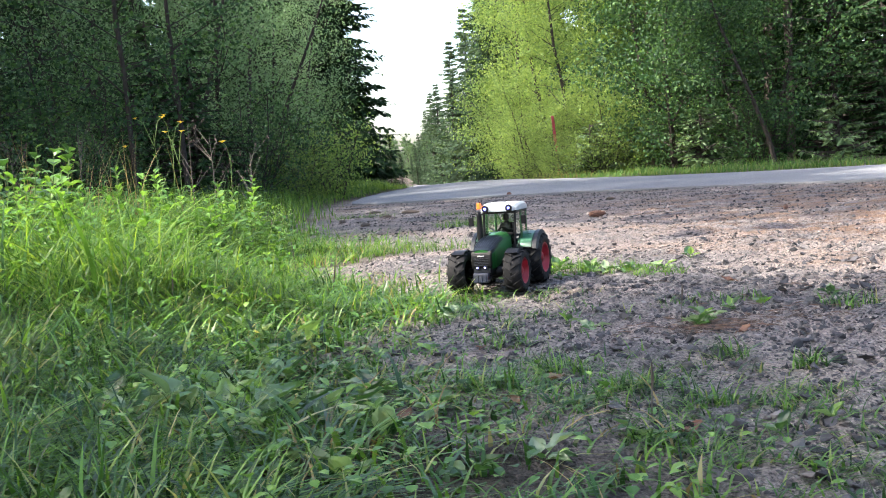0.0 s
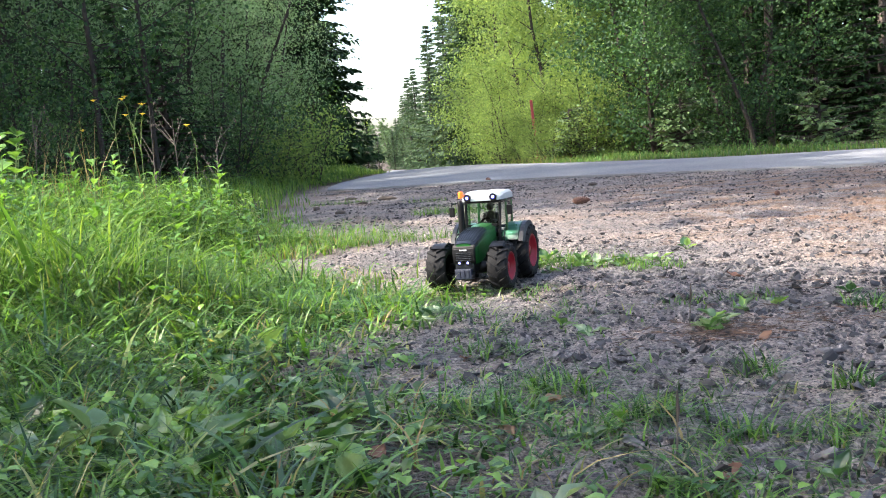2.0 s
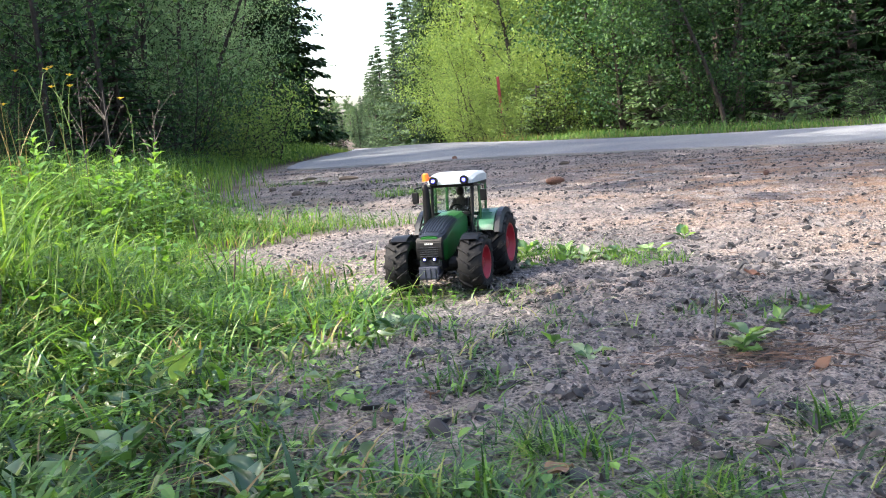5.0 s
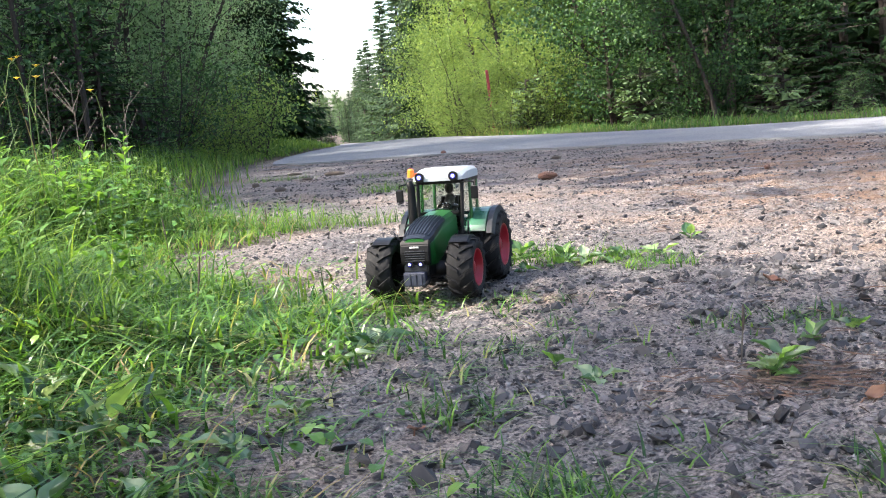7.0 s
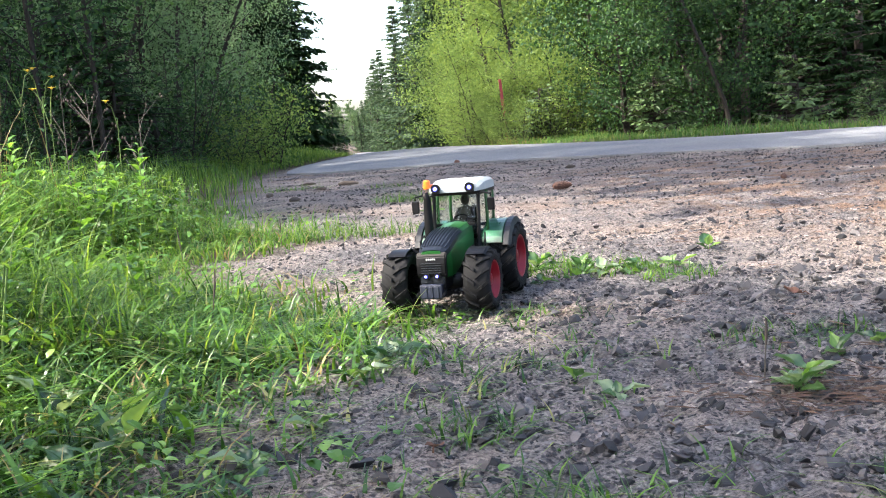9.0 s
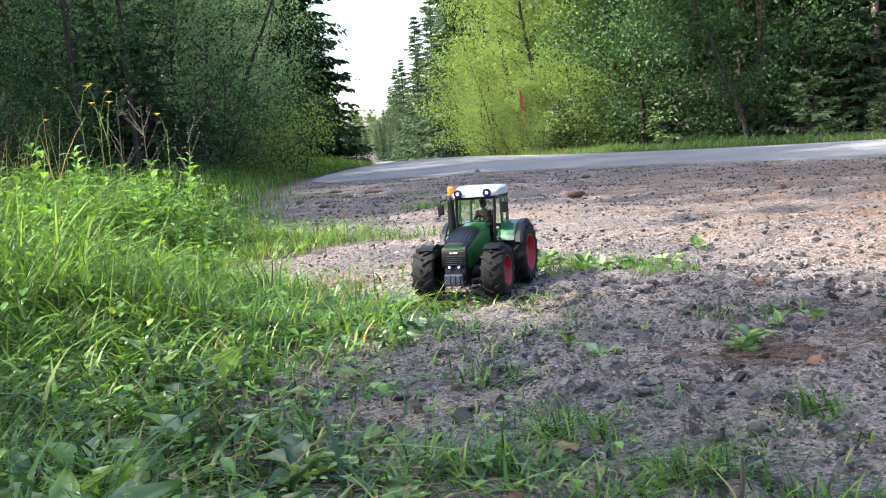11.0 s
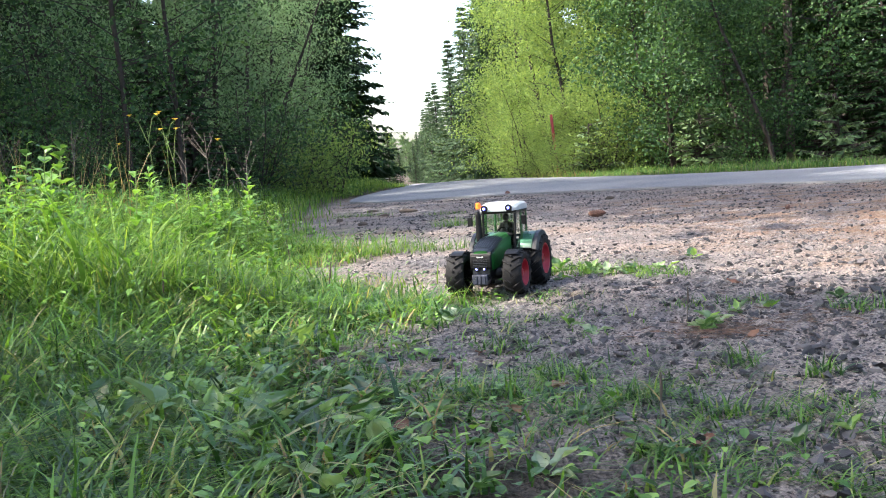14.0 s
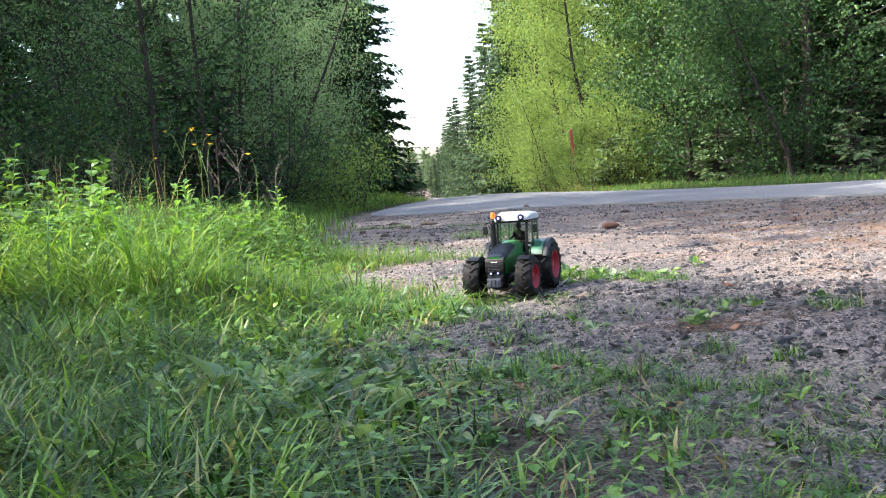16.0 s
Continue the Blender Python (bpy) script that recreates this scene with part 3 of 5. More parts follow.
def pine_tree(label, height, r, leaves, mat, first):
    """A tall bare-stemmed pine with a high crown."""
    root = thing("tree", label, "tree")
    bm = bmesh.new()
    tube(bm, limb_points((0, 0, -0.1), (0.03, 0, 1), height, 0.0, 8, 0.015), [r * (1.15 if i == 0 else 1 - 0.07 * i) for i in range(9)], 10)
    P = []
    for k in range(26):
        z = height * (first + (1 - first) * rng.uniform(0, 1))
        az = rng.uniform(0, math.tau)
        ln = height * 0.16 * rng.uniform(0.5, 1.1)
        lp = limb_points((0, 0, z), (math.cos(az), math.sin(az), 0.25), ln, 0.02, 4, 0.1)
        tube(bm, lp, [0.03, 0.02, 0.014, 0.01, 0.004], 4, cap=False)
        P += [tuple(p) for p in lp[1:]]
    # dead snags on the bare stem
    for k in range(9):
        z, az = height * rng.uniform(0.08, first), rng.uniform(0, math.tau)
        lp = limb_points((0, 0, z), (math.cos(az), math.sin(az), -0.1), rng.uniform(0.3, 1.2), 0.02, 3, 0.1)
        tube(bm, lp, [0.012, 0.008, 0.005, 0.002], 4, cap=False)
    part("trunk", bm, PINEBARK, root, smooth=True)
    P = np.array(P)
    pos = P[rng.integers(0, len(P), leaves)] + rng.normal(0, 0.35, (leaves, 3))
    v, f = leaf_quads(pos, rand_dirs(leaves, 0.3), rng.uniform(0.18, 0.42, leaves), 0.35)
    np_mesh("crown", v, f, mat, root)
    return root


pine_a = pine_tree("tall pine with a bare scaly grey-brown trunk", 14.0, 0.055, 2600, PINE, 0.55)
place(pine_a, [(4.65, 13.6, 0, 1.0), (6.0, 13.2, 100, 1.0), (6.65, 11.8, 200, 1.0), (8.6, 14.5, 40, 1.0), (9.4, 10.4, 300, 1.0), (3.4, 16.8, 260, 1.0)], "pines")
rng = np.random.default_rng(26)
pole_a = pine_tree("slender dark forest pine with a bare stem", 7.6, 0.055, 1200, PINE, 0.5)
spots = []
while len(spots) < 32:
    x, y = rng.uniform(-15, -4.6), rng.uniform(6.5, 24)
    if x > -0.27 * y - 1.6 or (y > 13 and x > -9.5) or (7.8 < y < 12.5 and x > -8.2) or min([9] + [math.hypot(x - a, y - b) for a, b, *_ in spots]) < 0.75:
        continue
    spots.append((x, y, rng.uniform(0, 360), rng.uniform(0.85, 1.25)))
place(pole_a, spots, "forest pines")

# trees along the aisle, far off
rng = np.random.default_rng(23)
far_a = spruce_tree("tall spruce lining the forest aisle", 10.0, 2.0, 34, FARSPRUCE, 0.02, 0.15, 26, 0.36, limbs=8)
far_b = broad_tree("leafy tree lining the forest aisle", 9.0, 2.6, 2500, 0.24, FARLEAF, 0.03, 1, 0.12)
sa, sb = [], []
for i in range(14):
    y = 33 + i * 4.2 + i * i * 0.7
    for side in (4.3, -4.2):
        for row in range(3):
            spot = (side - 0.062 * y + (1 if side > 0 else -1) * (row * 1.9 + rng.uniform(-0.4, 0.4)), y + rng.uniform(-2, 2), rng.uniform(0, 360), rng.uniform(0.8, 1.12) * (0.84 if side > 0 and y > 60 else 1.0))
            (sa if rng.uniform() < (0.92 if side > 0 else 0.7) else sb).append(spot)
for i in range(9):
    sa.append((-44 + i * 7 + rng.uniform(-2, 2), 330 + rng.uniform(-15, 15), rng.uniform(0, 360), 0.8))
sa += [(-13 + 1.1 * i + rng.uniform(-0.4, 0.4), 113 + rng.uniform(-7, 7), 60 * i, rng.uniform(0.36, 0.5)) for i in range(12)]
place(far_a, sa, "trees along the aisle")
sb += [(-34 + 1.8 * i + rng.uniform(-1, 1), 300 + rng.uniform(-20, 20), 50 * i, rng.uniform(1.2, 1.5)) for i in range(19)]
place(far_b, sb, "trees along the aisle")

rng = np.random.default_rng(24)
# unseen trees added beside and behind the viewpoint, to shade the foreground
shade = broad_tree("broad leafy tree added out of view for its shade", 7.5, 1.5, 7500, 0.15, OAK, 0.3, 1, 0.1)
place(shade, [(-4.0, -0.60, 0, 1.0), (-5.6, -1.2, 80, 1.05), (-7.2, -2.2, 190, 1.2), (-2.3, -0.30, 20, 0.55), (-3.0, -10.5, 120, 1.4), (2.5, -13.0, 220, 1.5), (8.0, -11.5, 310, 1.4), (13.5, -5.0, 45, 1.4), (-8.0, -8.0, 260, 1.6), (15.0, 1.0, 160, 1.3)], "trees round the turnout")
rng = np.random.default_rng(25)
# unseen high crowns, added to shade the gravel, road and forest edge
high = broad_tree("tall high-crowned tree added out of view for its shade", 10.5, 2.0, 4600, 0.17, OAK, 0.58, 1, 0.11)
place(high, [(-4.7, 2.6, 0, 1.0), (-6.3, 2.35, 120, 1.0), (-5.0, -2.3, 240, 1.0), (-5.4, 3.5, 60, 1.1), (-5.0, -4.2, 300, 1.1), (-5.7, 5.7, 30, 1.05), (-7.0, 5.5, 40, 1.75), (-9.5, 6.6, 210, 1.2)], "high-crowned trees")

# dark low growth that closes the forest edge
rng = np.random.default_rng(31)
under = broad_tree("low leafy undergrowth bush in forest shade", 1.5, 0.8, 2600, 0.046, OAK, 0.02, 5, 0.014, width=0.65)
place(under, [(-2.9, 7.4, 0, 0.6), (-3.6, 6.6, 60, 0.7), (-3.2, 8.4, 120, 0.9), (-4.4, 7.9, 200, 1.0), (-4.7, 5.9, 20, 0.8), (-5.4, 7.3, 300, 1.1), (-2.1, 10.2, 90, 0.9), (-3.9, 9.9, 240, 1.2), (-5.6, 10.2, 33, 1.3), (-6.8, 8.8, 210, 1.2), (-7.6, 6.6, 70, 1.1), (-1.9, 13.9, 20, 0.9), (-2.4, 17.0, 320, 1.2), (-6.5, 12.0, 110, 1.4), (-8.6, 9.4, 10, 1.3),
              (5.2, 11.4, 15, 0.35), (6.4, 10.6, 75, 0.4), (7.4, 9.9, 165, 0.45), (4.0, 12.9, 305, 0.8), (3.2, 14.2, 45, 0.8), (2.7, 15.4, 135, 0.9), (8.8, 9.2, 215, 0.9)], "undergrowth bushes")
wood = spruce_tree("dark forest spruce deep in the shade", 8.0, 1.9, 16, first=0.01, sprays=16, spray=0.45)
spots = [(-7.4, 20.5), (-9.5, 15.0), (-11.5, 12.0), (-12.0, 18.0), (-9.0, 22.0), (-13.5, 9.0), (-6.0, 24.0), (-4.9, 28.0), (-14.5, 14.0), (5.6, 20.0), (6.6, 22.5), (8.8, 18.8), (9.6, 15.8), (11.5, 14.0), (11.8, 17.5), (12.5, 10.5), (4.2, 25.0), (5.4, 29.0), (-11.0, 8.6), (13.5, 13.5), (7.2, 15.0), (4.0, 22.6), (-7.6, 13.2), (-7.0, 13.6), (-6.3, 20.8), (-5.3, 17.2), (8.2, 13.6), (7.0, 16.6), (9.6, 14.6), (10.4, 17.2), (-16.0, 18.0), (-17.0, 12.0), (-14.0, 22.0), (-10.5, 26.0), (-18.0, 25.0), (-8.0, 30.0), (-12.5, 15.5), (-15.5, 7.5), (14.5, 18.0), (9.0, 24.0), (12.0, 22.0)]
place(wood, [(x, y, rng.uniform(0, 360), rng.uniform(0.9, 1.2)) for x, y in spots] + [(-8.2, 12.2, 10, 1.5), (-10.0, 27.0, 30, 1.8), (-13.5, 28.0, 160, 1.9), (-16.5, 26.0, 250, 1.9), (-12.0, 24.0, 310, 1.7), (5.9, 15.4, 120, 1.1), (6.4, 21.0, 40, 1.6), (7.8, 25.0, 260, 1.8), (5.2, 17.8, 200, 1.3), (4.7, 16.9, 80, 1.2), (-10.5, 17.5, 50, 1.6), (-13.0, 20.0, 90, 1.7), (-6.6, 17.2, 130, 1.15), (-12.0, 11.0, 200, 1.5), (7.5, 19.5, 0, 1.6), (10.5, 19.5, 70, 1.6), (6.0, 25.0, 170, 1.6), (13.0, 16.0, 250, 1.6), (9.2, 13.2, 20, 1.2), (10.8, 11.6, 190, 1.2)], "forest spruces")


# ---- grass ----
def blades(x, y, h, w, bend, segs=4, loose=False):
    """Curved, tapering blades; returns vertices and triangles."""
    n = len(x)
    az = 2.2 * np.sin(23 * x + 9 * y) + 2.0 * np.sin(17 * y - 14 * x + 1) + rng.normal(0, 1.5, n)
    if loose:
        az = rng.uniform(0, math.tau, n)
    dx, dy = np.cos(az), np.sin(az)
    z0 = gz(x, y) - 0.004
    V = []
    for s in range(segs):
        t = s / segs
        lift = h * (t - 0.30 * np.minimum(bend, 2.4) * t * t)
        out = h * bend * t ** 2 * 0.75
        ww = w * (1 - t ** 1.6) * 0.5 * (0.7 + 0.3 * min(1, 4 * t))
        tw = az + math.pi / 2 + 0.5 * t
        for sg in (-1, 1):
            V.append(np.stack([x + dx * out + np.cos(tw) * ww * sg, y + dy * out + np.sin(tw) * ww * sg, z0 + lift], 1))
    lift = h * (1 - 0.30 * np.minimum(bend, 2.4))
    V.append(np.stack([x + dx * h * bend * 0.75, y + dy * h * bend * 0.75, z0 + np.maximum(lift, 0.01)], 1))
    V = np.stack(V, 1)
    k = 2 * segs + 1
    F = []
    for s in range(segs - 1):
        a = 2 * s
        F += [(a, a + 1, a + 3), (a, a + 3, a + 2)]
    F.append((2 * segs - 2, 2 * segs - 1, 2 * segs))
    F = (np.arange(n)[:, None, None] * k + np.array(F)[None]).reshape(-1, 3)
    return V.reshape(-1, 3), F


def scatter(n, x0, x1, y0, y1, weight):
    """n random places in a box, kept where weight(x, y) is high."""
    xs, ys = [], []
    got = 0
    while got < n:
        x, y = rng.uniform(x0, x1, n), rng.uniform(y0, y1, n)
        ok = rng.uniform(0, 1, n) < weight(x, y)
        xs.append(x[ok])
        ys.append(y[ok])
        got += ok.sum()
    return np.concatenate(xs)[:n], np.concatenate(ys)[:n]


def patchy(x, y, s):
    return 0.5 + 0.5 * np.sin(s * x * 1.3 + 2.1 * np.sin(s * y * 0.7)) * np.sin(s * y * 1.1 + 1.7 * np.sin(s * x * 0.9 + 1))


def in_view(x, y, left=0.62, right=0.58):
    return (x > -left * (y + 0.5) - 0.05) & (x < right * (y + 0.5) + 0.05)


def grow(name, label, n, box, weight, height, width, bend, mat, segs=4):
    x, y = scatter(n, *box, lambda a, b: weight(a, b) * in_view(a, b))
    h = height(x, y) * rng.uniform(0.55, 1.2, n)
    v, f = blades(x, y, h, width * rng.uniform(0.6, 1.3, n), bend[0] + (bend[1] - bend[0]) * rng.uniform(0, 1, n), segs)
    return tagged(np_mesh(name, v, f, mat), label, "grass", kind="stuff")


D = meadow
rng = np.random.default_rng(32)
grow("lawn_grass", "short matted green grass at the meadow's edge", 26000, (-1.0, 0.32, 0.1, 1.75), lambda x, y: smoothstep(-0.06, 0.22, D(x, y)) * np.maximum(smoothstep(0.25, 0.6, patchy(x, y, 9)), 0.25 + smoothstep(0.12, 0.35, D(x, y)) * 0.6) * (1 - 0.6 * (1 - smoothstep(0.6, 0.85, y)) * (1 - smoothstep(0.25, 0.5, D(x, y)))), lambda x, y: (0.032 + 0.065 * smoothstep(0.1, 0.6, D(x, y))) * (1 - 0.25 * np.exp(-((x + 0.28) ** 2 + (y - 0.78) ** 2) / 0.07)) + 0.03 * smoothstep(1.2, 1.7, y), 0.0042, (0.4, 3.0), GRASS)
grow("arching_grass", "long soft arching blades in the near meadow", 2600, (-0.95, 0.0, 0.55, 1.9), lambda x, y: smoothstep(0.12, 0.35, D(x, y)) * (0.1 + 0.9 * patchy(x, y, 10)) * (0.3 + 0.7 * smoothstep(0.85, 1.1, y)), lambda x, y: 0.085 + 0.06 * smoothstep(0.2, 0.7, D(x, y)) * smoothstep(0.8, 1.3, y), 0.0058, (0.9, 2.4), GRASS, 6)
grow("sparse_grass", "sparse short grass thinning out into gravel", 4200, (-0.4, 0.7, 0.1, 1.7), lambda x, y: smoothstep(-0.36, 0.0, D(x, y)) * (1 - smoothstep(0, 0.1, D(x, y))) * (0.15 + 0.85 * smoothstep(0.3, 0.7, patchy(x, y, 17))) * (1 - 0.75 * smoothstep(0.95, 1.1, y)), lambda x, y: 0.03 + 0.0 * x, 0.0024, (0.6, 3.0), GRASS)
grow("meadow_grass", "lush tall sunlit meadow grass", 27000, (-2.2, 0.05, 1.5, 4.2), lambda x, y: smoothstep(-0.03, 0.25, D(x, y)) * (0.3 + 0.7 * patchy(x, y, 5)), lambda x, y: (0.06 + 0.15 * smoothstep(0.1, 0.9, D(x, y))) * (0.45 + 1.0 * patchy(x, y, 8)), 0.0042, (0.3, 2.4), LUSH)
grow("long_grass", "long arching blades standing above the meadow", 2600, (-2.0, -0.3, 1.5, 3.6), lambda x, y: smoothstep(0.4, 0.8, D(x, y)) * patchy(x, y, 7), lambda x, y: 0.30 + 0.0 * x, 0.0075, (0.8, 2.2), LUSH, 6)
grow("far_grass", "tall green grass along the road's edge", 14000, (-6.5, -0.5, 4.0, 21), lambda x, y: smoothstep(0.0, 0.3, D(x, y)) * (1 - smoothstep(1.6, 3.2, D(x, y))) * (0.4 + 0.6 * patchy(x, y, 3)), lambda x, y: 0.10 + 0.14 * smoothstep(0.1, 0.9, D(x, y)), 0.007, (0.1, 0.9), LUSH, 3)
grow("dry_blades", "bleached dry grass blades among the green", 2200, (-1.8, 0.2, 0.1, 4.5), lambda x, y: smoothstep(-0.05, 0.2, D(x, y)) * patchy(x, y, 11), lambda x, y: 0.06 + 0.05 * smoothstep(0.3, 0.9, D(x, y)), 0.003, (0.8, 2.0), HAY)


x, y = scatter(9000, -7.0, -0.3, -4.0, 6.0, lambda a, b: smoothstep(0.1, 0.4, D(a, b)) * ~in_view(a, b) * (1 - smoothstep(3.5, 6.0, D(a, b))))
v, f = blades(x, y, (0.07 + 0.12 * patchy(x, y, 3)) * rng.uniform(0.5, 1.2, len(x)), 0.009 * rng.uniform(0.7, 1.3, len(x)), rng.uniform(0.3, 1.6, len(x)), 2, True)
tagged(np_mesh("outer_grass", v, f, GRASS), "rough green grass beside the turnout", "grass", kind="stuff")


def verge_weight(x, y):
    p = np.array(ROAD_IN)
    o = np.argsort(p[:, 1])
    xi = np.interp(y, p[o, 1], p[o, 0])
    return smoothstep(0.02, 0.25, x - xi) * (1 - smoothstep(0.9, 2.2, x - xi))


x, y = scatter(14000, 0.6, 12, 5.2, 26, verge_weight)
h = (0.04 + 0.10 * patchy(x, y, 2.2)) * rng.uniform(0.6, 1.3, len(x)) * (1 + 0.02 * y)
v, f = blades(x, y, h, 0.0075 * rng.uniform(0.6, 1.3, len(x)), rng.uniform(0.2, 1.6, len(x)), 3)
tagged(np_mesh("verge_grass", v, f, VERGE), "green verge grass beyond the asphalt", "grass", kind="stuff")
x, y = scatter(500, 1.0, 1.9, 13.2, 17, lambda a, b: verge_weight(a, b))
v, f = blades(x, y, rng.uniform(0.06, 0.16, len(x)), 0.008 * rng.uniform(0.6, 1.3, len(x)), rng.uniform(0.2, 1.4, len(x)), 3)
tagged(np_mesh("straw_grass", v, f, HAY), "bleached straw-coloured grass at the verge", "grass", kind="stuff")


# ---- small leaves ----
def oval_leaves(x, y, z, az, tilt, size, wid, droop=0.3, fold=0.2):
    """Eight-triangle oval leaves that start at (x, y, z), rise by tilt and droop at the tip."""
    n = len(x)
    dx, dy = np.cos(az), np.sin(az)
    sx, sy = -dy, dx

    def pt(t, s):
        run = size * t * np.cos(tilt)
        up = size * (t * np.sin(tilt) - droop * t * t) + np.abs(s) * size * wid * fold
        return np.stack([x + dx * run + sx * s * size * wid, y + dy * run + sy * s * size * wid, z + up], 1)
    V = np.stack([pt(0, 0), pt(0.35, 0), pt(0.7, 0), pt(1.0, 0), pt(0.33, 0.5), pt(0.72, 0.4), pt(0.33, -0.5), pt(0.72, -0.4)], 1)
    F = np.array([(0, 1, 4), (1, 2, 5), (1, 5, 4), (2, 3, 5), (0, 6, 1), (1, 7, 2), (1, 6, 7), (2, 7, 3)])
    return V.reshape(-1, 3), (np.arange(n)[:, None, None] * 8 + F[None]).reshape(-1, 3)


def leaf_carpet(name, label, n, box, weight, size, lift, mat=WEED, wid=0.62):
    x, y = scatter(n, *box, lambda a, b: weight(a, b) * in_view(a, b))
    z = gz(x, y) + lift(x, y) * rng.uniform(0.1, 1.0, n)
    v, f = oval_leaves(x, y, z, rng.uniform(0, math.tau, n), rng.uniform(-0.1, 0.9, n), size * rng.uniform(0.5, 1.35, n), wid * rng.uniform(0.75, 1.15, n))
    return tagged(np_mesh(name, v, f, mat), label, "weeds", kind="stuff")


leaf_carpet("small_weeds", "small broad green weed leaves between the grass", 1000, (-0.9, 0.36, 0.1, 1.7), lambda x, y: smoothstep(-0.12, 0.10, D(x, y)) * smoothstep(0.3, 0.7, patchy(x, y, 13)), 0.0145, lambda x, y: 0.02 + 0.045 * smoothstep(0.0, 0.5, D(x, y)))
leaf_carpet("clover_leaves", "tiny pale green leaves close to the soil", 2600, (-0.9, 0.4, 0.1, 2.3), lambda x, y: smoothstep(-0.16, 0.1, D(x, y)) * (0.2 + 0.8 * patchy(x, y, 21)), 0.0095, lambda x, y: 0.02 + 0.04 * smoothstep(0.0, 0.5, D(x, y)), wid=0.85)
leaf_carpet("meadow_leaves", "bright broad leaves through the lush meadow", 5200, (-2.2, 0.0, 1.3, 4.5), lambda x, y: smoothstep(0.05, 0.4, D(x, y)) * (0.2 + 0.8 * patchy(x, y, 4)), 0.021, lambda x, y: 0.06 + 0.17 * smoothstep(0.1, 0.9, D(x, y)), NETTLE, 0.42)
leaf_carpet("forest_herbs", "mixed green herbs under the forest edge", 6500, (-9.0, -1.2, 4.5, 13), lambda x, y: smoothstep(0.5, 1.2, D(x, y)) * (0.3 + 0.7 * patchy(x, y, 2)), 0.06, lambda x, y: 0.12 + 0.32 * smoothstep(0.8, 2.5, D(x, y)), OAK)


# ---- plants that stand out ----
def rib_leaf(length, wid, droop):
    """A ribbed oval leaf with its stalk, along +x, bending down at the tip."""
    bm = bmesh.new()
    nu, nv = 8, 8
    grid = []
    for i in range(nu + 1):
        t = i / nu
        half = wid * 0.5 * (math.sin(math.pi * t ** 0.72) ** 0.9 if 0 < t < 1 else 0.02) * (1 + 0.06 * math.sin(t * 23))
        row = []
        for j in range(nv + 1):
            s = j / nv * 2 - 1
            rib = 0.028 * length * math.cos(s * 9.4) + 0.085 * length * math.sin(t * 8 + s * 2.5) * abs(s)
            row.append(bm.verts.new((length * (0.28 + 0.72 * t), half * s, length * (0.16 * (1 - math.cos(s * 1.3)) - droop * t * t) + rib * math.sin(math.pi * t))))
        grid.append(row)
    for i in range(nu):
        for j in range(nv):
            bm.faces.new((grid[i][j], grid[i + 1][j], grid[i + 1][j + 1], grid[i][j + 1]))
    tube(bm, [(0, 0, -0.003), (length * 0.15, 0, 0.004), (length * 0.3, 0, 0)], [0.0016, 0.0014, 0.0012], 5)
    return bm


LEAVES = [to_mesh("leaf", rib_leaf(0.064, 0.034, 0.30), PLANTAIN, True), to_mesh("leaf", rib_leaf(0.074, 0.036, 0.55), PLANTAIN, True), to_mesh("leaf", rib_leaf(0.056, 0.036, 0.15), PLANTAIN, True), to_mesh("leaf", rib_leaf(0.080, 0.034, 0.40), PLANTAIN, True)]


def plantain(x, y, s, n, rise=(30, 80), label="broad-leaved plantain rosette with ribbed green leaves"):
    root = thing("plantain", label, "plant", pose(x, y, float(gz(x, y)) - 0.002), "plantains")
    for k in range(n):
        ob = new("leaf", LEAVES[int(rng.integers(0, 4))])
        ob.parent = root
        ob.matrix_basis = pose(0, 0, 0, rng.uniform(-25, 25), -rng.uniform(*rise), 360 * k / n + rng.uniform(-25, 25)) @ Matrix.Scale(s * rng.uniform(0.7, 1.15), 4)


rng = np.random.default_rng(33)
# the near clump, then looser ones towards the meadow
for k in range(100):
    y = rng.uniform(0.67, 1.02) if k < 60 else rng.uniform(0.9, 1.6)
    x = y * rng.uniform(-0.50, -0.08)
    if float(D(x, y)) < 0.10:
        x -= 0.12
    plantain(x, y, rng.uniform(0.40, 0.66), int(rng.integers(1, 6)), (25, 80))
for k in range(17):
    a, d = rng.uniform(0, math.tau), math.sqrt(rng.uniform(0, 1))
    plantain(-0.29 + 0.15 * d * math.cos(a), 0.84 + 0.10 * d * math.sin(a), rng.uniform(0.55, 0.85), int(rng.integers(2, 5)), (38, 78), "clump of large glossy plantain leaves, pale sky sheen painted in")
for k in range(9):
    plantain(rng.uniform(-0.34, -0.06), rng.uniform(0.44, 0.66), rng.uniform(0.5, 0.75), int(rng.integers(2, 5)), (35, 75), "clump of large glossy plantain leaves, pale sky sheen painted in")
for x, y, s, n in [(-0.01, 1.48, 0.6, 7), (-0.05, 1.40, 0.5, 6), (0.02, 0.72, 0.38, 6), (0.06, 0.62, 0.42, 6), (0.11, 0.78, 0.35, 5), (-0.03, 0.82, 0.4, 6), (0.15, 0.67, 0.4, 5), (0.0, 0.58, 0.5, 6), (-0.06, 0.98, 0.42, 6), (-0.12, 1.15, 0.45, 6), (-0.2, 1.3, 0.55, 6), (-0.08, 1.25, 0.4, 5), (0.12, 1.03, 0.3, 5), (-0.16, 1.05, 0.5, 6), (-0.25, 1.15, 0.6, 6)]:
    plantain(x, y, s, n, (5, 55), "small plantain rosette among grass and gravel")
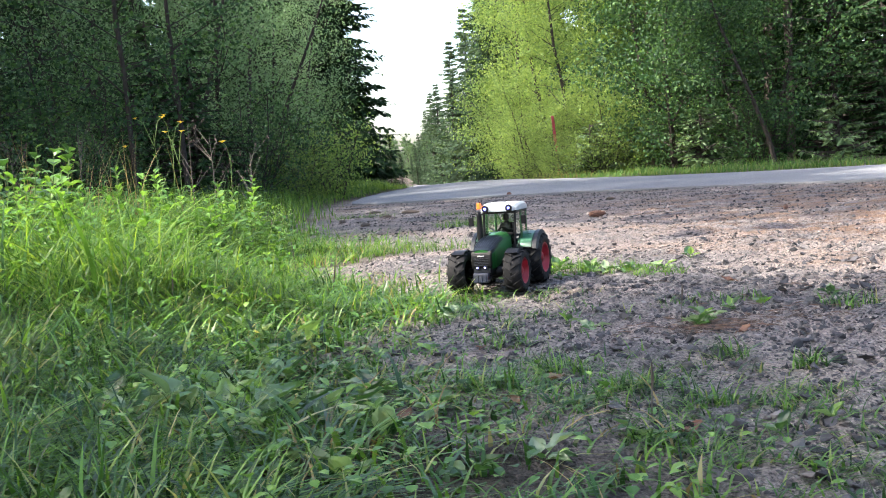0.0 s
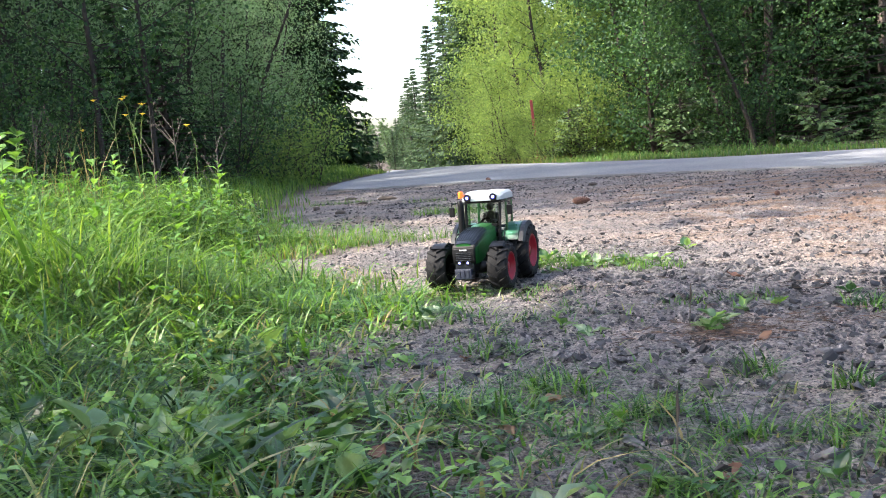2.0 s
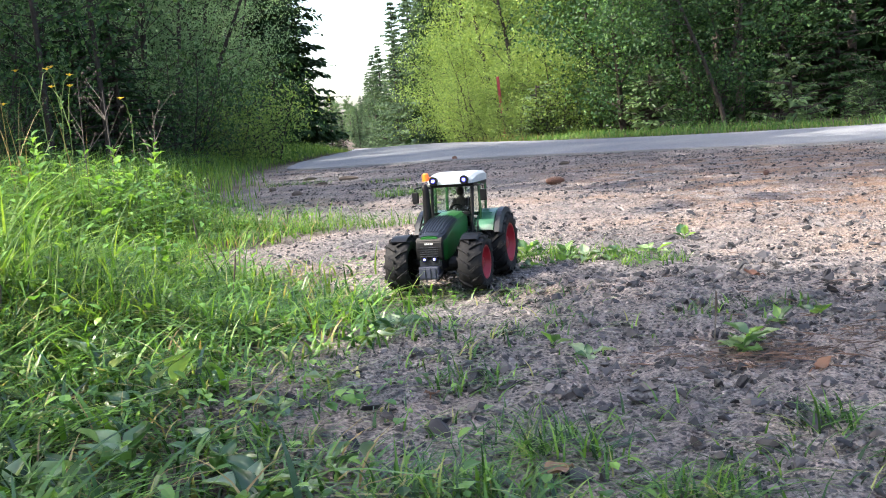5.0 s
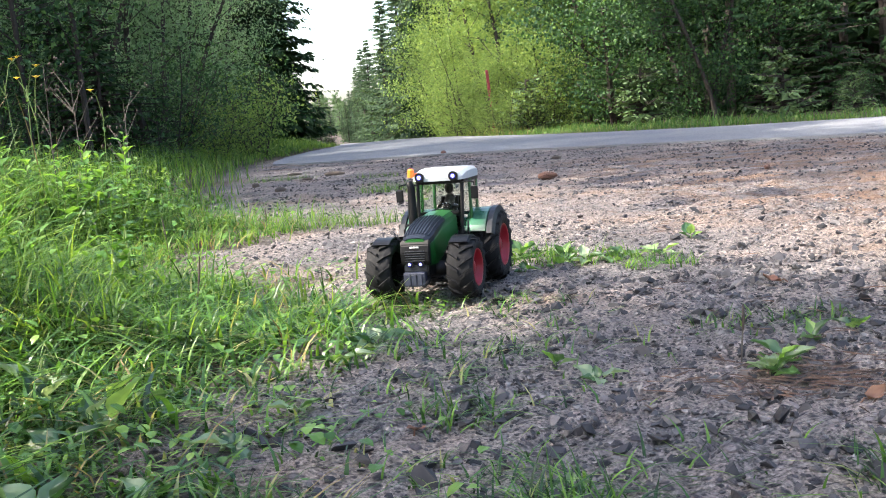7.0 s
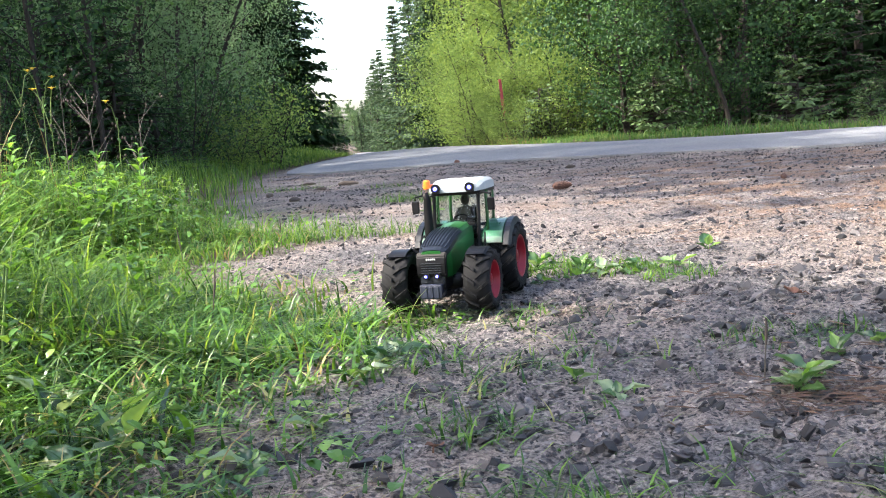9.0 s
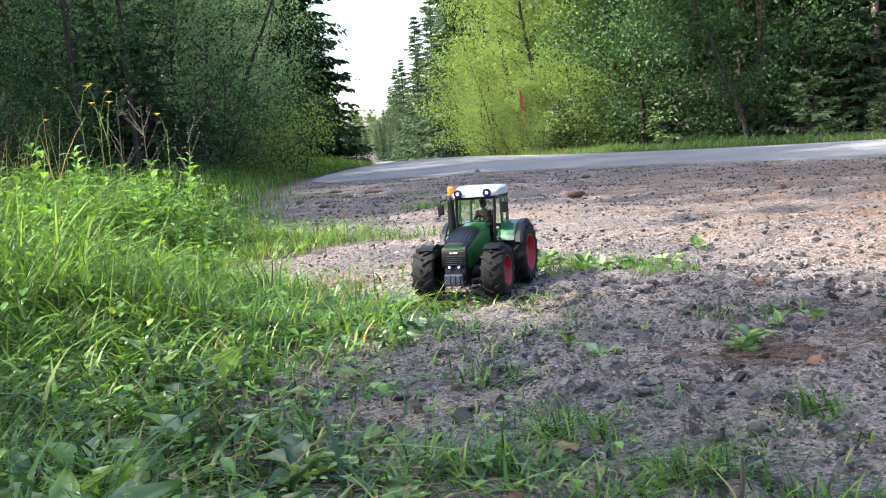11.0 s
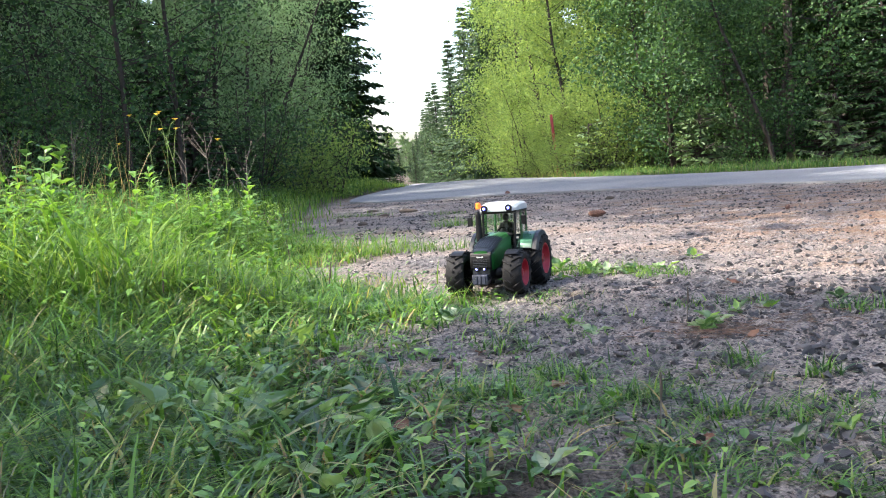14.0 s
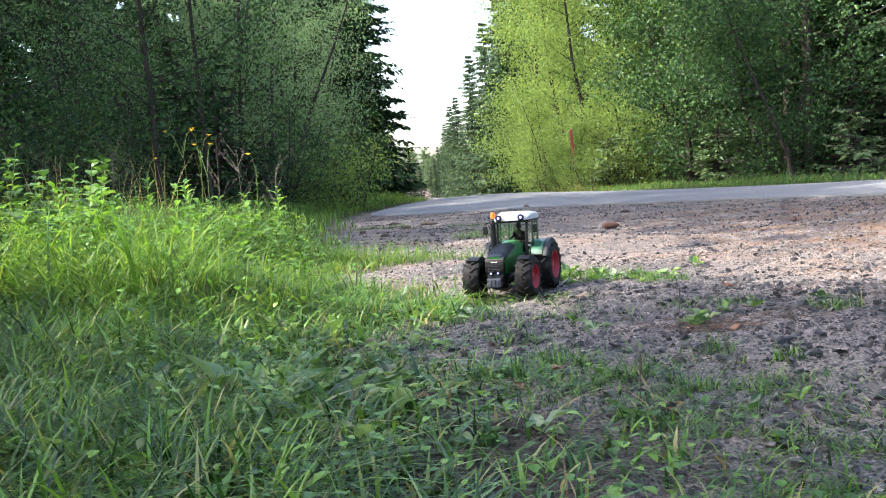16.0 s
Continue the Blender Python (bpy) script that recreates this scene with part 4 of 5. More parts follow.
for x, y, s, n in [(0.345, 1.25, 0.46, 6), (0.337, 1.235, 0.44, 7), (0.365, 1.27, 0.40, 5), (0.19, 1.27, 0.38, 5), (0.47, 1.36, 0.36, 5), (0.41, 1.32, 0.32, 5), (0.54, 2.13, 0.5, 4), (0.22, 2.02, 0.6, 6), (0.29, 1.99, 0.5, 5), (0.09, 3.45, 0.5, 6), (0.27, 0.66, 0.35, 5), (0.33, 0.70, 0.32, 5), (0.16, 1.32, 0.35, 4), (0.60, 1.42, 0.4, 4)]:
    plantain(x, y, s, n, (30, 75), "lone weed rosette growing through the gravel")
for k in range(17):
    plantain(0.11 + 0.021 * k + rng.uniform(-0.012, 0.012), 1.96 + rng.uniform(-0.05, 0.05), rng.uniform(0.3, 0.55), int(rng.integers(4, 7)), (15, 60), "low weed rosette in the green strip on gravel")


def grass_tuft(x, y, n, r, h, label="small grass tuft growing through the gravel", mat=GRASS):
    a, d = rng.uniform(0, math.tau, n), r * np.sqrt(rng.uniform(0, 1, n))
    px, py = x + np.cos(a) * d, y + np.sin(a) * d * 0.7
    v, f = blades(px, py, h * rng.uniform(0.5, 1.2, n), 0.0026 * rng.uniform(0.7, 1.3, n), rng.uniform(0.3, 2.4, n), loose=True)
    tagged(np_mesh("grass_tuft", v, f, mat), label, "grass tuft", "grass tufts", "stuff")


for x, y, n, r, h in [(0.31, 0.97, 60, 0.025, 0.04), (0.38, 0.89, 45, 0.02, 0.035), (0.20, 2.00, 150, 0.10, 0.042), (0.31, 1.97, 150, 0.10, 0.042), (0.41, 1.86, 110, 0.06, 0.036), (0.38, 1.40, 90, 0.08, 0.024), (0.45, 1.42, 60, 0.06, 0.026), (0.05, 4.06, 240, 0.16, 0.06), (0.15, 3.9, 90, 0.1, 0.05), (-0.22, 2.92, 300, 0.16, 0.07), (-0.02, 2.85, 120, 0.1, 0.06), (0.12, 0.98, 90, 0.04, 0.045), (0.02, 0.90, 110, 0.05, 0.045), (0.18, 0.85, 70, 0.035, 0.04), (0.58, 1.3, 80, 0.05, 0.04), (0.24, 0.78, 60, 0.03, 0.04), (-0.55, 5.6, 160, 0.2, 0.05), (-0.05, 5.2, 80, 0.12, 0.04), (0.62, 1.12, 50, 0.03, 0.04), (0.06, 1.2, 60, 0.04, 0.03)]:
    grass_tuft(x, y, n, r, h, mat=LUSH if y > 1.7 else GRASS)


def stem_plant(name, label, category, h, pairs, leaf, mat, x, y, lean=6, group="", start=0.15, wid=0.4):
    """An upright stem with leaves in crossed pairs, smaller towards the top."""
    root = thing(name, label, category, pose(x, y, float(gz(x, y)), rng.uniform(-lean, lean), rng.uniform(-lean, lean), rng.uniform(0, 360)), group)
    bm = bmesh.new()
    tube(bm, [(0, 0, -0.01), (0.004, 0.002, h * 0.5), (0, 0.004, h)], [0.0022, 0.0016, 0.0009], 6)
    part("stem", bm, STEM, root)
    px, pz, az, ti, sz = [], [], [], [], []
    for k in range(pairs):
        for s in range(2):
            t = min(1.0, start + (1 - start) * (k + 0.5 * s + rng.uniform(-0.4, 0.9)) / pairs)
            pz.append(h * t)
            az.append((2 * k + s) * 2.4 + rng.uniform(-0.5, 0.5))
            ti.append(rng.uniform(0.1, 0.6) + 0.5 * t)
            sz.append(leaf * (1.1 - 0.6 * t) * rng.uniform(0.55, 1.25))
    n = len(pz)
    v, f = oval_leaves(np.zeros(n), np.zeros(n), np.array(pz), np.array(az), np.array(ti), np.array(sz), np.full(n, wid), 0.45)
    np_mesh("foliage", v, f, mat, root)
    return root


for k in range(46):
    x, y = rng.uniform(-1.55, -0.62), rng.uniform(1.75, 3.2)
    if float(D(x, y)) < 0.45:
        x -= 0.4
    stem_plant("nettle", "upright bright green nettle with toothed leaves", "plant", rng.uniform(0.17, 0.30), 14, 0.085, NETTLE, x, y, group="nettles", start=0.05, wid=0.32)
for k in range(9):
    x, y = rng.uniform(-2.2, -1.1), rng.uniform(3.2, 5.6)
    stem_plant("nettle", "upright bright green nettle with toothed leaves", "plant", rng.uniform(0.2, 0.3), 12, 0.07, NETTLE, x - 0.25, y, group="nettles", start=0.05)
for k in range(30):
    stem_plant("leafy_herb", "low bushy dark green herb in the meadow", "plant", rng.uniform(0.13, 0.21), 12, 0.042, WEED, rng.uniform(-0.95, -0.55), rng.uniform(2.7, 3.5), 18, "leafy herbs", 0.05, 0.42)
for k in range(16):
    stem_plant("leafy_herb", "low bushy herb among the near meadow grass", "plant", rng.uniform(0.09, 0.15), 10, 0.036, WEED, rng.uniform(-0.75, -0.3), rng.uniform(1.3, 2.1), 18, "leafy herbs", 0.05, 0.45)
ALDER = leaf_material("alder_leaves", [(0.0, (0.022, 0.062, 0.018)), (0.6, (0.05, 0.115, 0.028)), (1.0, (0.10, 0.20, 0.04))], 0.4, 0.5, 0.4)
for k in range(20):
    stem_plant("alder_sapling", "young alder sapling with round glossy leaves", "plant", rng.uniform(0.22, 0.40), 14, 0.070, ALDER, rng.uniform(-1.5, -1.02), rng.uniform(2.1, 2.6), 16, "saplings", 0.12, 0.8)

PETAL = plain("yellow_petals", (0.65, 0.42, 0.02), 0.6, scale=80)
SEEDHEAD = plain("brown_seed_heads", (0.045, 0.032, 0.024), 0.85, scale=60, vary=0.4)


def flower_plant(x, y, h, heads):
    root = stem_plant("yellow_flower", "tall wildflower with small yellow heads", "flower", h * 0.8, 7, 0.06, WEED, x, y, 5, "yellow flowers", 0.1, 0.28)
    for k in range(heads):
        a = rng.uniform(0, math.tau)
        bm = bmesh.new()
        tip = Vector((0.05 * math.cos(a), 0.05 * math.sin(a), h * rng.uniform(0.9, 1.02)))
        tube(bm, [(0, 0, h * 0.72), tip * 0.5 + Vector((0, 0, h * 0.42)), tip], [0.0016, 0.0013, 0.001], 5)
        st = part("stalk", bm, STEM, root)
        bm = bmesh.new()
        for p in range(12):
            b = p * math.tau / 12
            c, s = math.cos(b), math.sin(b)
            q = [tip + Vector((c * r - s * w, s * r + c * w, z)) for r, w, z in ((0.002, 0, 0), (0.008, 0.0022, 0.002), (0.0125, 0, 0.004), (0.008, -0.0022, 0.002))]
            bm.faces.new([bm.verts.new(u) for u in q])
        bmesh.ops.create_icosphere(bm, subdivisions=1, radius=0.0042, matrix=Matrix.Translation(tip + Vector((0, 0, 0.001))))
        part("flower_head", bm, PETAL, st, "yellow flower head")


for x, y, h, n in [(-1.02, 3.30, 0.54, 2), (-0.98, 3.25, 0.50, 2), (-0.94, 3.2, 0.42, 2), (-1.16, 3.25, 0.40, 1), (-0.78, 3.3, 0.44, 1)]:
    flower_plant(x, y, h, n)


def dry_stalk(x, y, h):
    root = thing("dry_stalk", "dead brown branching weed stalk", "plant", pose(x, y, float(gz(x, y)), rng.uniform(-6, 6), rng.uniform(-6, 6), rng.uniform(0, 360)), "dry stalks")
    bm = bmesh.new()
    tube(bm, [(0, 0, -0.01), (0.006, 0, h * 0.5), (0, 0.006, h)], [0.0016, 0.0013, 0.0008], 6)
    part("stalk", bm, DRYSTEM, root)
    for k in range(9):
        z, a = h * rng.uniform(0.45, 0.95), rng.uniform(0, math.tau)
        e = Vector((0.06 * math.cos(a), 0.06 * math.sin(a), z + 0.07))
        bm = bmesh.new()
        tube(bm, [(0, 0, z), e * 0.5 + Vector((0, 0, z * 0.5)), e], [0.0009, 0.0007, 0.0005], 4)
        twig = part("twig", bm, DRYSTEM, root)
        for j in range(2):
            bm = bmesh.new()
            bmesh.ops.create_icosphere(bm, subdivisions=1, radius=0.0028, matrix=Matrix.Translation(e + Vector(rng.normal(0, 0.004, 3))) @ Matrix.Diagonal((1, 1, 1.6, 1)))
            part("seed_head", bm, SEEDHEAD, twig)


for x, y, h in [(-0.86, 3.1, 0.44), (-0.76, 3.05, 0.40), (-0.68, 3.1, 0.34), (-1.3, 3.3, 0.45), (-1.42, 3.1, 0.4)]:
    dry_stalk(x, y, h)
grow("reed_grass", "tall bleached seed-headed grass stems", 130, (-1.9, -0.9, 2.9, 4.0), lambda x, y: smoothstep(0.5, 0.9, D(x, y)), lambda x, y: 0.42 + 0.0 * x, 0.004, (0.1, 0.5), HAY, 5)


# upright dark dead stalks on the gravel
def bare_stalk(x, y, h, lean):
    root = thing("bare_stalk", "thin dark dead plantain stalk standing upright", "plant", pose(x, y, float(gz(x, y)), 0, lean, 0), "bare stalks")
    bm = bmesh.new()
    tube(bm, [(0, 0, -0.01), (0.001, 0, h * 0.6)], [0.0008, 0.0008], 6)
    part("stalk", bm, DRYSTEM, root)
    bm = bmesh.new()
    tube(bm, [(0.001, 0, h * 0.55), (0.0015, 0, h * 0.75), (0.001, 0, h)], [0.001, 0.0016, 0.0007], 7)
    part("seed_spike", bm, SEEDHEAD, root)


for x, y, h, l in [(0.325, 1.28, 0.055, 3), (0.17, 0.72, 0.055, 2), (-0.28, 2.75, 0.07, 0), (-0.25, 1.7, 0.09, 8), (-0.42, 2.35, 0.10, -5), (-0.5, 1.5, 0.1, 4)]:
    bare_stalk(x, y, h, l)

# ---- toy tractor ----
GREEN = plain("green_paint", (0.009, 0.066, 0.013), 0.3, spec=0.4, scale=40, vary=0.12, coat=0.15)
DKGREEN = plain("fender_green", (0.011, 0.07, 0.036), 0.28, scale=40, vary=0.12, coat=0.2)
BLACK = plain("black_plastic", (0.004, 0.004, 0.005), 0.45, spec=0.15, scale=60, vary=0.3)
GREY = plain("dark_grey_plastic", (0.007, 0.009, 0.014), 0.4, spec=0.25, scale=60, vary=0.25)
RUBBER = plain("tyre_rubber", (0.009, 0.009, 0.010), 0.7, spec=0.15, scale=90, vary=0.4, bump=0.0006, bump_scale=400)
RED = plain("red_rim_paint", (0.20, 0.005, 0.013), 0.4, spec=0.3, scale=70, vary=0.15)
ROOF = plain("silver_white_roof", (0.33, 0.355, 0.37), 0.35, scale=50, vary=0.1)
BLUEGREY = plain("blue_grey_plastic", (0.009, 0.012, 0.026), 0.45, scale=60)
PALE = plain("pale_lettering", (0.5, 0.5, 0.5), 0.4)
GLASS = glass_material("cab_glass", (0.82, 0.88, 0.84))
LED = glow_material("cool_white_led", (0.55, 0.6, 1.0), 0.6)
# lens discs glow blue to stand for the halo round each bulb
LENS_HALO = glow_material("blue_halo_lens", (0.014, 0.018, 0.22), 0.4)
AMBER = plain("amber_lens", (0.8, 0.13, 0.01), 0.3, scale=30, vary=0.1)
TAIL = plain("red_lens", (0.5, 0.02, 0.02), 0.25, scale=30, vary=0.1)
FIGURE = plain("toy_figure_plastic", (0.022, 0.018, 0.018), 0.6, scale=40)

FWD = Vector((-0.34, -0.94, 0)).normalized()
TR = Matrix.Translation((0.084, 1.81, 0.002)) @ Matrix.Rotation(math.atan2(-FWD.x, FWD.y), 4, "Z") @ Matrix.Scale(0.89, 4)
tractor = thing("toy_tractor", "green toy tractor with red rims, white cab roof and lit lamps", "toy tractor", TR)


def wheel(x, y, r, w, n):
    """Tyre with rounded shoulders, chevron lugs and a dished red rim; its outer side faces away from the tractor."""
    s = 1 if x > 0 else -1
    m = Matrix.Translation((x, y, r)) @ Matrix.Diagonal((s, 1, 1, 1))
    bm = bmesh.new()
    rr = r * 0.915
    lathe(bm, [(r * 0.56, w * 0.36), (r * 0.60, w * 0.46), (r * 0.76, w * 0.5), (rr * 0.94, w * 0.46), (rr, w * 0.36), (rr * 1.0, 0), (rr, -w * 0.36), (rr * 0.94, -w * 0.46), (r * 0.76, -w * 0.5), (r * 0.56, -w * 0.4)], 40, m)
    bmesh.ops.recalc_face_normals(bm, faces=bm.faces[:])
    tyre = part("tyre", bm, RUBBER, tractor, smooth=True)
    bm = bmesh.new()
    for k in range(n):
        for side in (-1, 1):
            a = (k + (0.5 if side > 0 else 0)) * math.tau / n
            rot = Matrix.Rotation(a, 4, "X")
            quad = []
            for t in (0, 0.5, 1):
                da = t * 0.30
                hh = r * (1.0 if t < 0.9 else 0.93)
                xx = side * w * (0.02 + 0.47 * t)
                for ww in (-1, 1):
                    for top in (0, 1):
                        ang = da + ww * (0.075 if top == 0 else 0.05)
                        rad = hh if top else rr * 0.94 - (0.05 * r if t == 1 else 0)
                        quad.append(bm.verts.new(m @ (rot @ Vector((xx, rad * math.cos(ang), rad * math.sin(ang))))))
            for i in (0, 4):
                a0, a1, b0, b1 = quad[i:i + 4]
                c0, c1, d0, d1 = quad[i + 4:i + 8]
                for q in ((a1, c1, d1, b1), (a0, c0, c1, a1), (b0, b1, d1, d0)):
                    bm.faces.new(q)
            bm.faces.new((quad[0], quad[1], quad[3], quad[2]))
            bm.faces.new((quad[8], quad[10], quad[11], quad[9]))
    bmesh.ops.recalc_face_normals(bm, faces=bm.faces[:])
    part("tread", bm, RUBBER, tyre)
    bm = bmesh.new()
    lathe(bm, [(r * 0.62, w * 0.42), (r * 0.585, w * 0.47), (r * 0.55, w * 0.42), (r * 0.50, w * 0.18), (r * 0.30, w * 0.12), (r * 0.20, w * 0.14), (r * 0.185, w * 0.30), (r * 0.05, w * 0.33), (0.0002, w * 0.33)], 36, m)
    bmesh.ops.recalc_face_normals(bm, faces=bm.faces[:])
    rim = part("rim", bm, RED, tyre, "glossy red dished rim", True)
    bm = bmesh.new()
    for k in range(8):
        a = k * math.tau / 8
        bmesh.ops.create_cone(bm, cap_ends=True, segments=6, radius1=r * 0.035, radius2=r * 0.03, depth=w * 0.08, matrix=m @ Matrix.Translation((w * 0.16, r * 0.26 * math.cos(a), r * 0.26 * math.sin(a))) @ Matrix.Rotation(math.pi / 2, 4, "Y"))
    part("wheel_nuts", bm, RED, tyre)


RY, FY = -0.078, 0.090
for sx in (-1, 1):
    wheel(sx * 0.064, RY, 0.0585, 0.044, 16)
    wheel(sx * 0.0635, FY, 0.0475, 0.041, 14)

# chassis, axles, hitch
bm = bmesh.new()
bevel_box(bm, 0, 0.02, 0.058, 0.040, 0.23, 0.034, 0.004)
bevel_box(bm, 0, -0.09, 0.060, 0.055, 0.06, 0.045, 0.005)
part("chassis", bm, BLACK, tractor)
for y, z, w in ((RY, 0.0585, 0.09), (FY, 0.047, 0.09)):
    bm = bmesh.new()
    tube(bm, [(-w / 2, y, z), (-0.02, y, z), (0.02, y, z), (w / 2, y, z)], [0.009, 0.013, 0.013, 0.009], 12)
    part("axle", bm, BLACK, tractor, smooth=True)
bm = bmesh.new()
bevel_box(bm, 0, -0.135, 0.045, 0.020, 0.03, 0.012, 0.002)
for sx in (-1, 1):
    tube(bm, [(sx * 0.02, -0.115, 0.075), (sx * 0.024, -0.145, 0.055), (sx * 0.026, -0.158, 0.034)], [0.003, 0.003, 0.004], 8)
    tube(bm, [(sx * 0.012, -0.115, 0.04), (sx * 0.022, -0.15, 0.034)], [0.004, 0.003], 8)
part("hitch", bm, BLACK, tractor)


def hood_section(y):
    """Half width and top height of the hood at y."""
    t = (y + 0.01) / 0.145
    return 0.0255 - 0.003 * t ** 2 - 0.004 * max(0, t - 0.85) / 0.15, 0.126 - 0.009 * t - 0.020 * t ** 3


bm = bmesh.new()
rows = []
for i in range(13):
    y = -0.01 + 0.145 * i / 12
    w, h = hood_section(y)
    lo = 0.070 if y < 0.05 else 0.070 - 0.012 * min(1, (y - 0.05) / 0.05)
    rows.append([bm.verts.new(p) for p in ((-w, y, lo), (-w, y, h - 0.014), (-w * 0.93, y, h - 0.006), (-w * 0.72, y, h - 0.001), (0, y, h + 0.001), (w * 0.72, y, h - 0.001), (w * 0.93, y, h - 0.006), (w, y, h - 0.014), (w, y, lo))])
for a, b in zip(rows, rows[1:]):
    for j in range(8):
        bm.faces.new((a[j], b[j], b[j + 1], a[j + 1]))
bm.faces.new(rows[-1])
bm.faces.new(rows[0][::-1])
bmesh.ops.recalc_face_normals(bm, faces=bm.faces[:])
hood = part("hood", bm, GREEN, tractor, "glossy green hood")
# black ribbed louvre over the nose
bm = bmesh.new()
ys = [0.048 + 0.086 * i / 8 for i in range(9)]
for side in (0,):
    up, dn = [], []
    for y in ys:
        w, h = hood_section(y)
        k = 0.94 + 0.08 * (y - 0.048) / 0.086
        up.append([bm.verts.new((f * w * k, y, h + 0.0022 - 0.006 * abs(f) ** 4)) for f in (-1, -0.7, -0.35, 0, 0.35, 0.7, 1)])
        dn.append([bm.verts.new((f * w * k, y, h - 0.012)) for f in (-1, 1)])
    for i in range(8):
        for j in range(6):
            bm.faces.new((up[i][j], up[i][j + 1], up[i + 1][j + 1], up[i + 1][j]))
        bm.faces.new((dn[i][0], up[i][0], up[i + 1][0], dn[i + 1][0]))
        bm.faces.new((up[i][6], dn[i][1], dn[i + 1][1], up[i + 1][6]))
vent = part("vent_panel", bm, GREY, hood, "dark grey ribbed vent panel")
bm = bmesh.new()
for k in range(9):
    f = -0.84 + 1.68 * k / 8
    pts = []
    for y in ys[:-1]:
        w, h = hood_section(y)
        kk = 0.94 + 0.08 * (y - 0.048) / 0.086
        pts.append((f * w * kk, y, h + 0.0026 - 0.006 * abs(f) ** 4))
    tube(bm, pts, [0.0011] * len(pts), 5)
part("ribs", bm, GREY, vent)
# nose with grille, badge bar and lamps
bm = bmesh.new()
prism(bm, [(0.128, 0.060), (0.128, 0.094), (0.133, 0.097), (0.1375, 0.090), (0.1395, 0.078), (0.1385, 0.064), (0.134, 0.058)], -0.0225, 0.0225)
bmesh.ops.bevel(bm, geom=bm.edges[:], offset=0.0015, segments=2, affect="EDGES")
grille = part("grille", bm, BLACK, tractor)
bm = bmesh.new()
for z in (0.0665, 0.070, 0.0735, 0.077, 0.0805):
    bevel_box(bm, 0, 0.1396, z, 0.031, 0.0015, 0.0013, 0.0003, seg=1)
part("grille_bars", bm, GREY, grille)
bm = bmesh.new()
for k in range(5):
    bevel_box(bm, -0.0060 + k * 0.0030, 0.1392, 0.0865, 0.0023, 0.001, 0.0026, 0.0003, seg=1)
part("badge", bm, PALE, grille, "small pale badge bar")
bm = bmesh.new()
prism(bm, [(0.118, 0.046), (0.118, 0.062), (0.136, 0.062), (0.137, 0.050), (0.131, 0.046)], -0.0185, 0.0185)
bmesh.ops.bevel(bm, geom=bm.edges[:], offset=0.0015, segments=2, affect="EDGES")
part("bumper", bm, GREY, tractor, "dark grey lower nose")
for sx in (-1, 1):
    bm = bmesh.new()
    bmesh.ops.create_cone(bm, cap_ends=True, segments=16, radius1=0.0045, radius2=0.0052, depth=0.004, matrix=Matrix.Translation((sx * 0.0085, 0.1385, 0.0615)) @ Matrix.Rotation(-math.pi / 2, 4, "X"))
    lamp = part("headlight", bm, BLACK, tractor)
    bm = bmesh.new()
    bmesh.ops.create_uvsphere(bm, u_segments=12, v_segments=8, radius=0.0018, matrix=Matrix.Translation((sx * 0.0085, 0.1412, 0.0615)))
    part("bulb", bm, LED, lamp, "lit bluish-white bulb")
    bm = bmesh.new()
    bmesh.ops.create_cone(bm, cap_ends=True, segments=16, radius1=0.0028, radius2=0.0026, depth=0.001, matrix=Matrix.Translation((sx * 0.0085, 0.1408, 0.0615)) @ Matrix.Rotation(-math.pi / 2, 4, "X"))
    part("lens", bm, LENS_HALO, lamp, "lamp lens glowing blue as the halo of its bulb")
bm = bmesh.new()
bevel_box(bm, 0, 0.143, 0.040, 0.034, 0.012, 0.021, 0.002)
for x in (-0.009, 0, 0.009):
    bevel_box(bm, x, 0.1495, 0.0395, 0.007, 0.002, 0.016, 0.0006)
part("front_weight", bm, BLUEGREY, tractor, "blue-grey front weight block")
bm = bmesh.new()
for sx in (-1, 1):
    tube(bm, [(sx * 0.014, 0.12, 0.042), (sx * 0.02, 0.146, 0.036), (sx * 0.02, 0.155, 0.034)], [0.0028, 0.0028, 0.002], 8)
part("front_linkage", bm, BLACK, tractor)


def fender(cx, cy, cz, r, w, a0, a1, mat, name, lip, edge_mat=None, label=""):
    """A curved mudguard with thickness, from angle a0 to a1 (degrees; 0 forward, 90 up)."""
    bm = bmesh.new()
    n = 14
    rings = []
    for i in range(n + 1):
        a = radians(a0 + (a1 - a0) * i / n)
        c, s = math.cos(a), math.sin(a)
        prof = ((-w / 2, r), (w / 2 - 0.003, r), (w / 2, r - lip), (w / 2 - 0.002, r - lip), (w / 2 - 0.004, r - 0.002), (-w / 2, r - 0.002))
        rings.append([bm.verts.new((cx + x, cy + q * c, cz + q * s)) for x, q in prof])
    for a, b in zip(rings, rings[1:]):
        for j in range(6):
            bm.faces.new((a[j], b[j], b[(j + 1) % 6], a[(j + 1) % 6]))
    bm.faces.new(rings[0])
    bm.faces.new(rings[-1][::-1])
    bmesh.ops.recalc_face_normals(bm, faces=bm.faces[:])
    ob = part(name, bm, mat, tractor, label)
    return ob


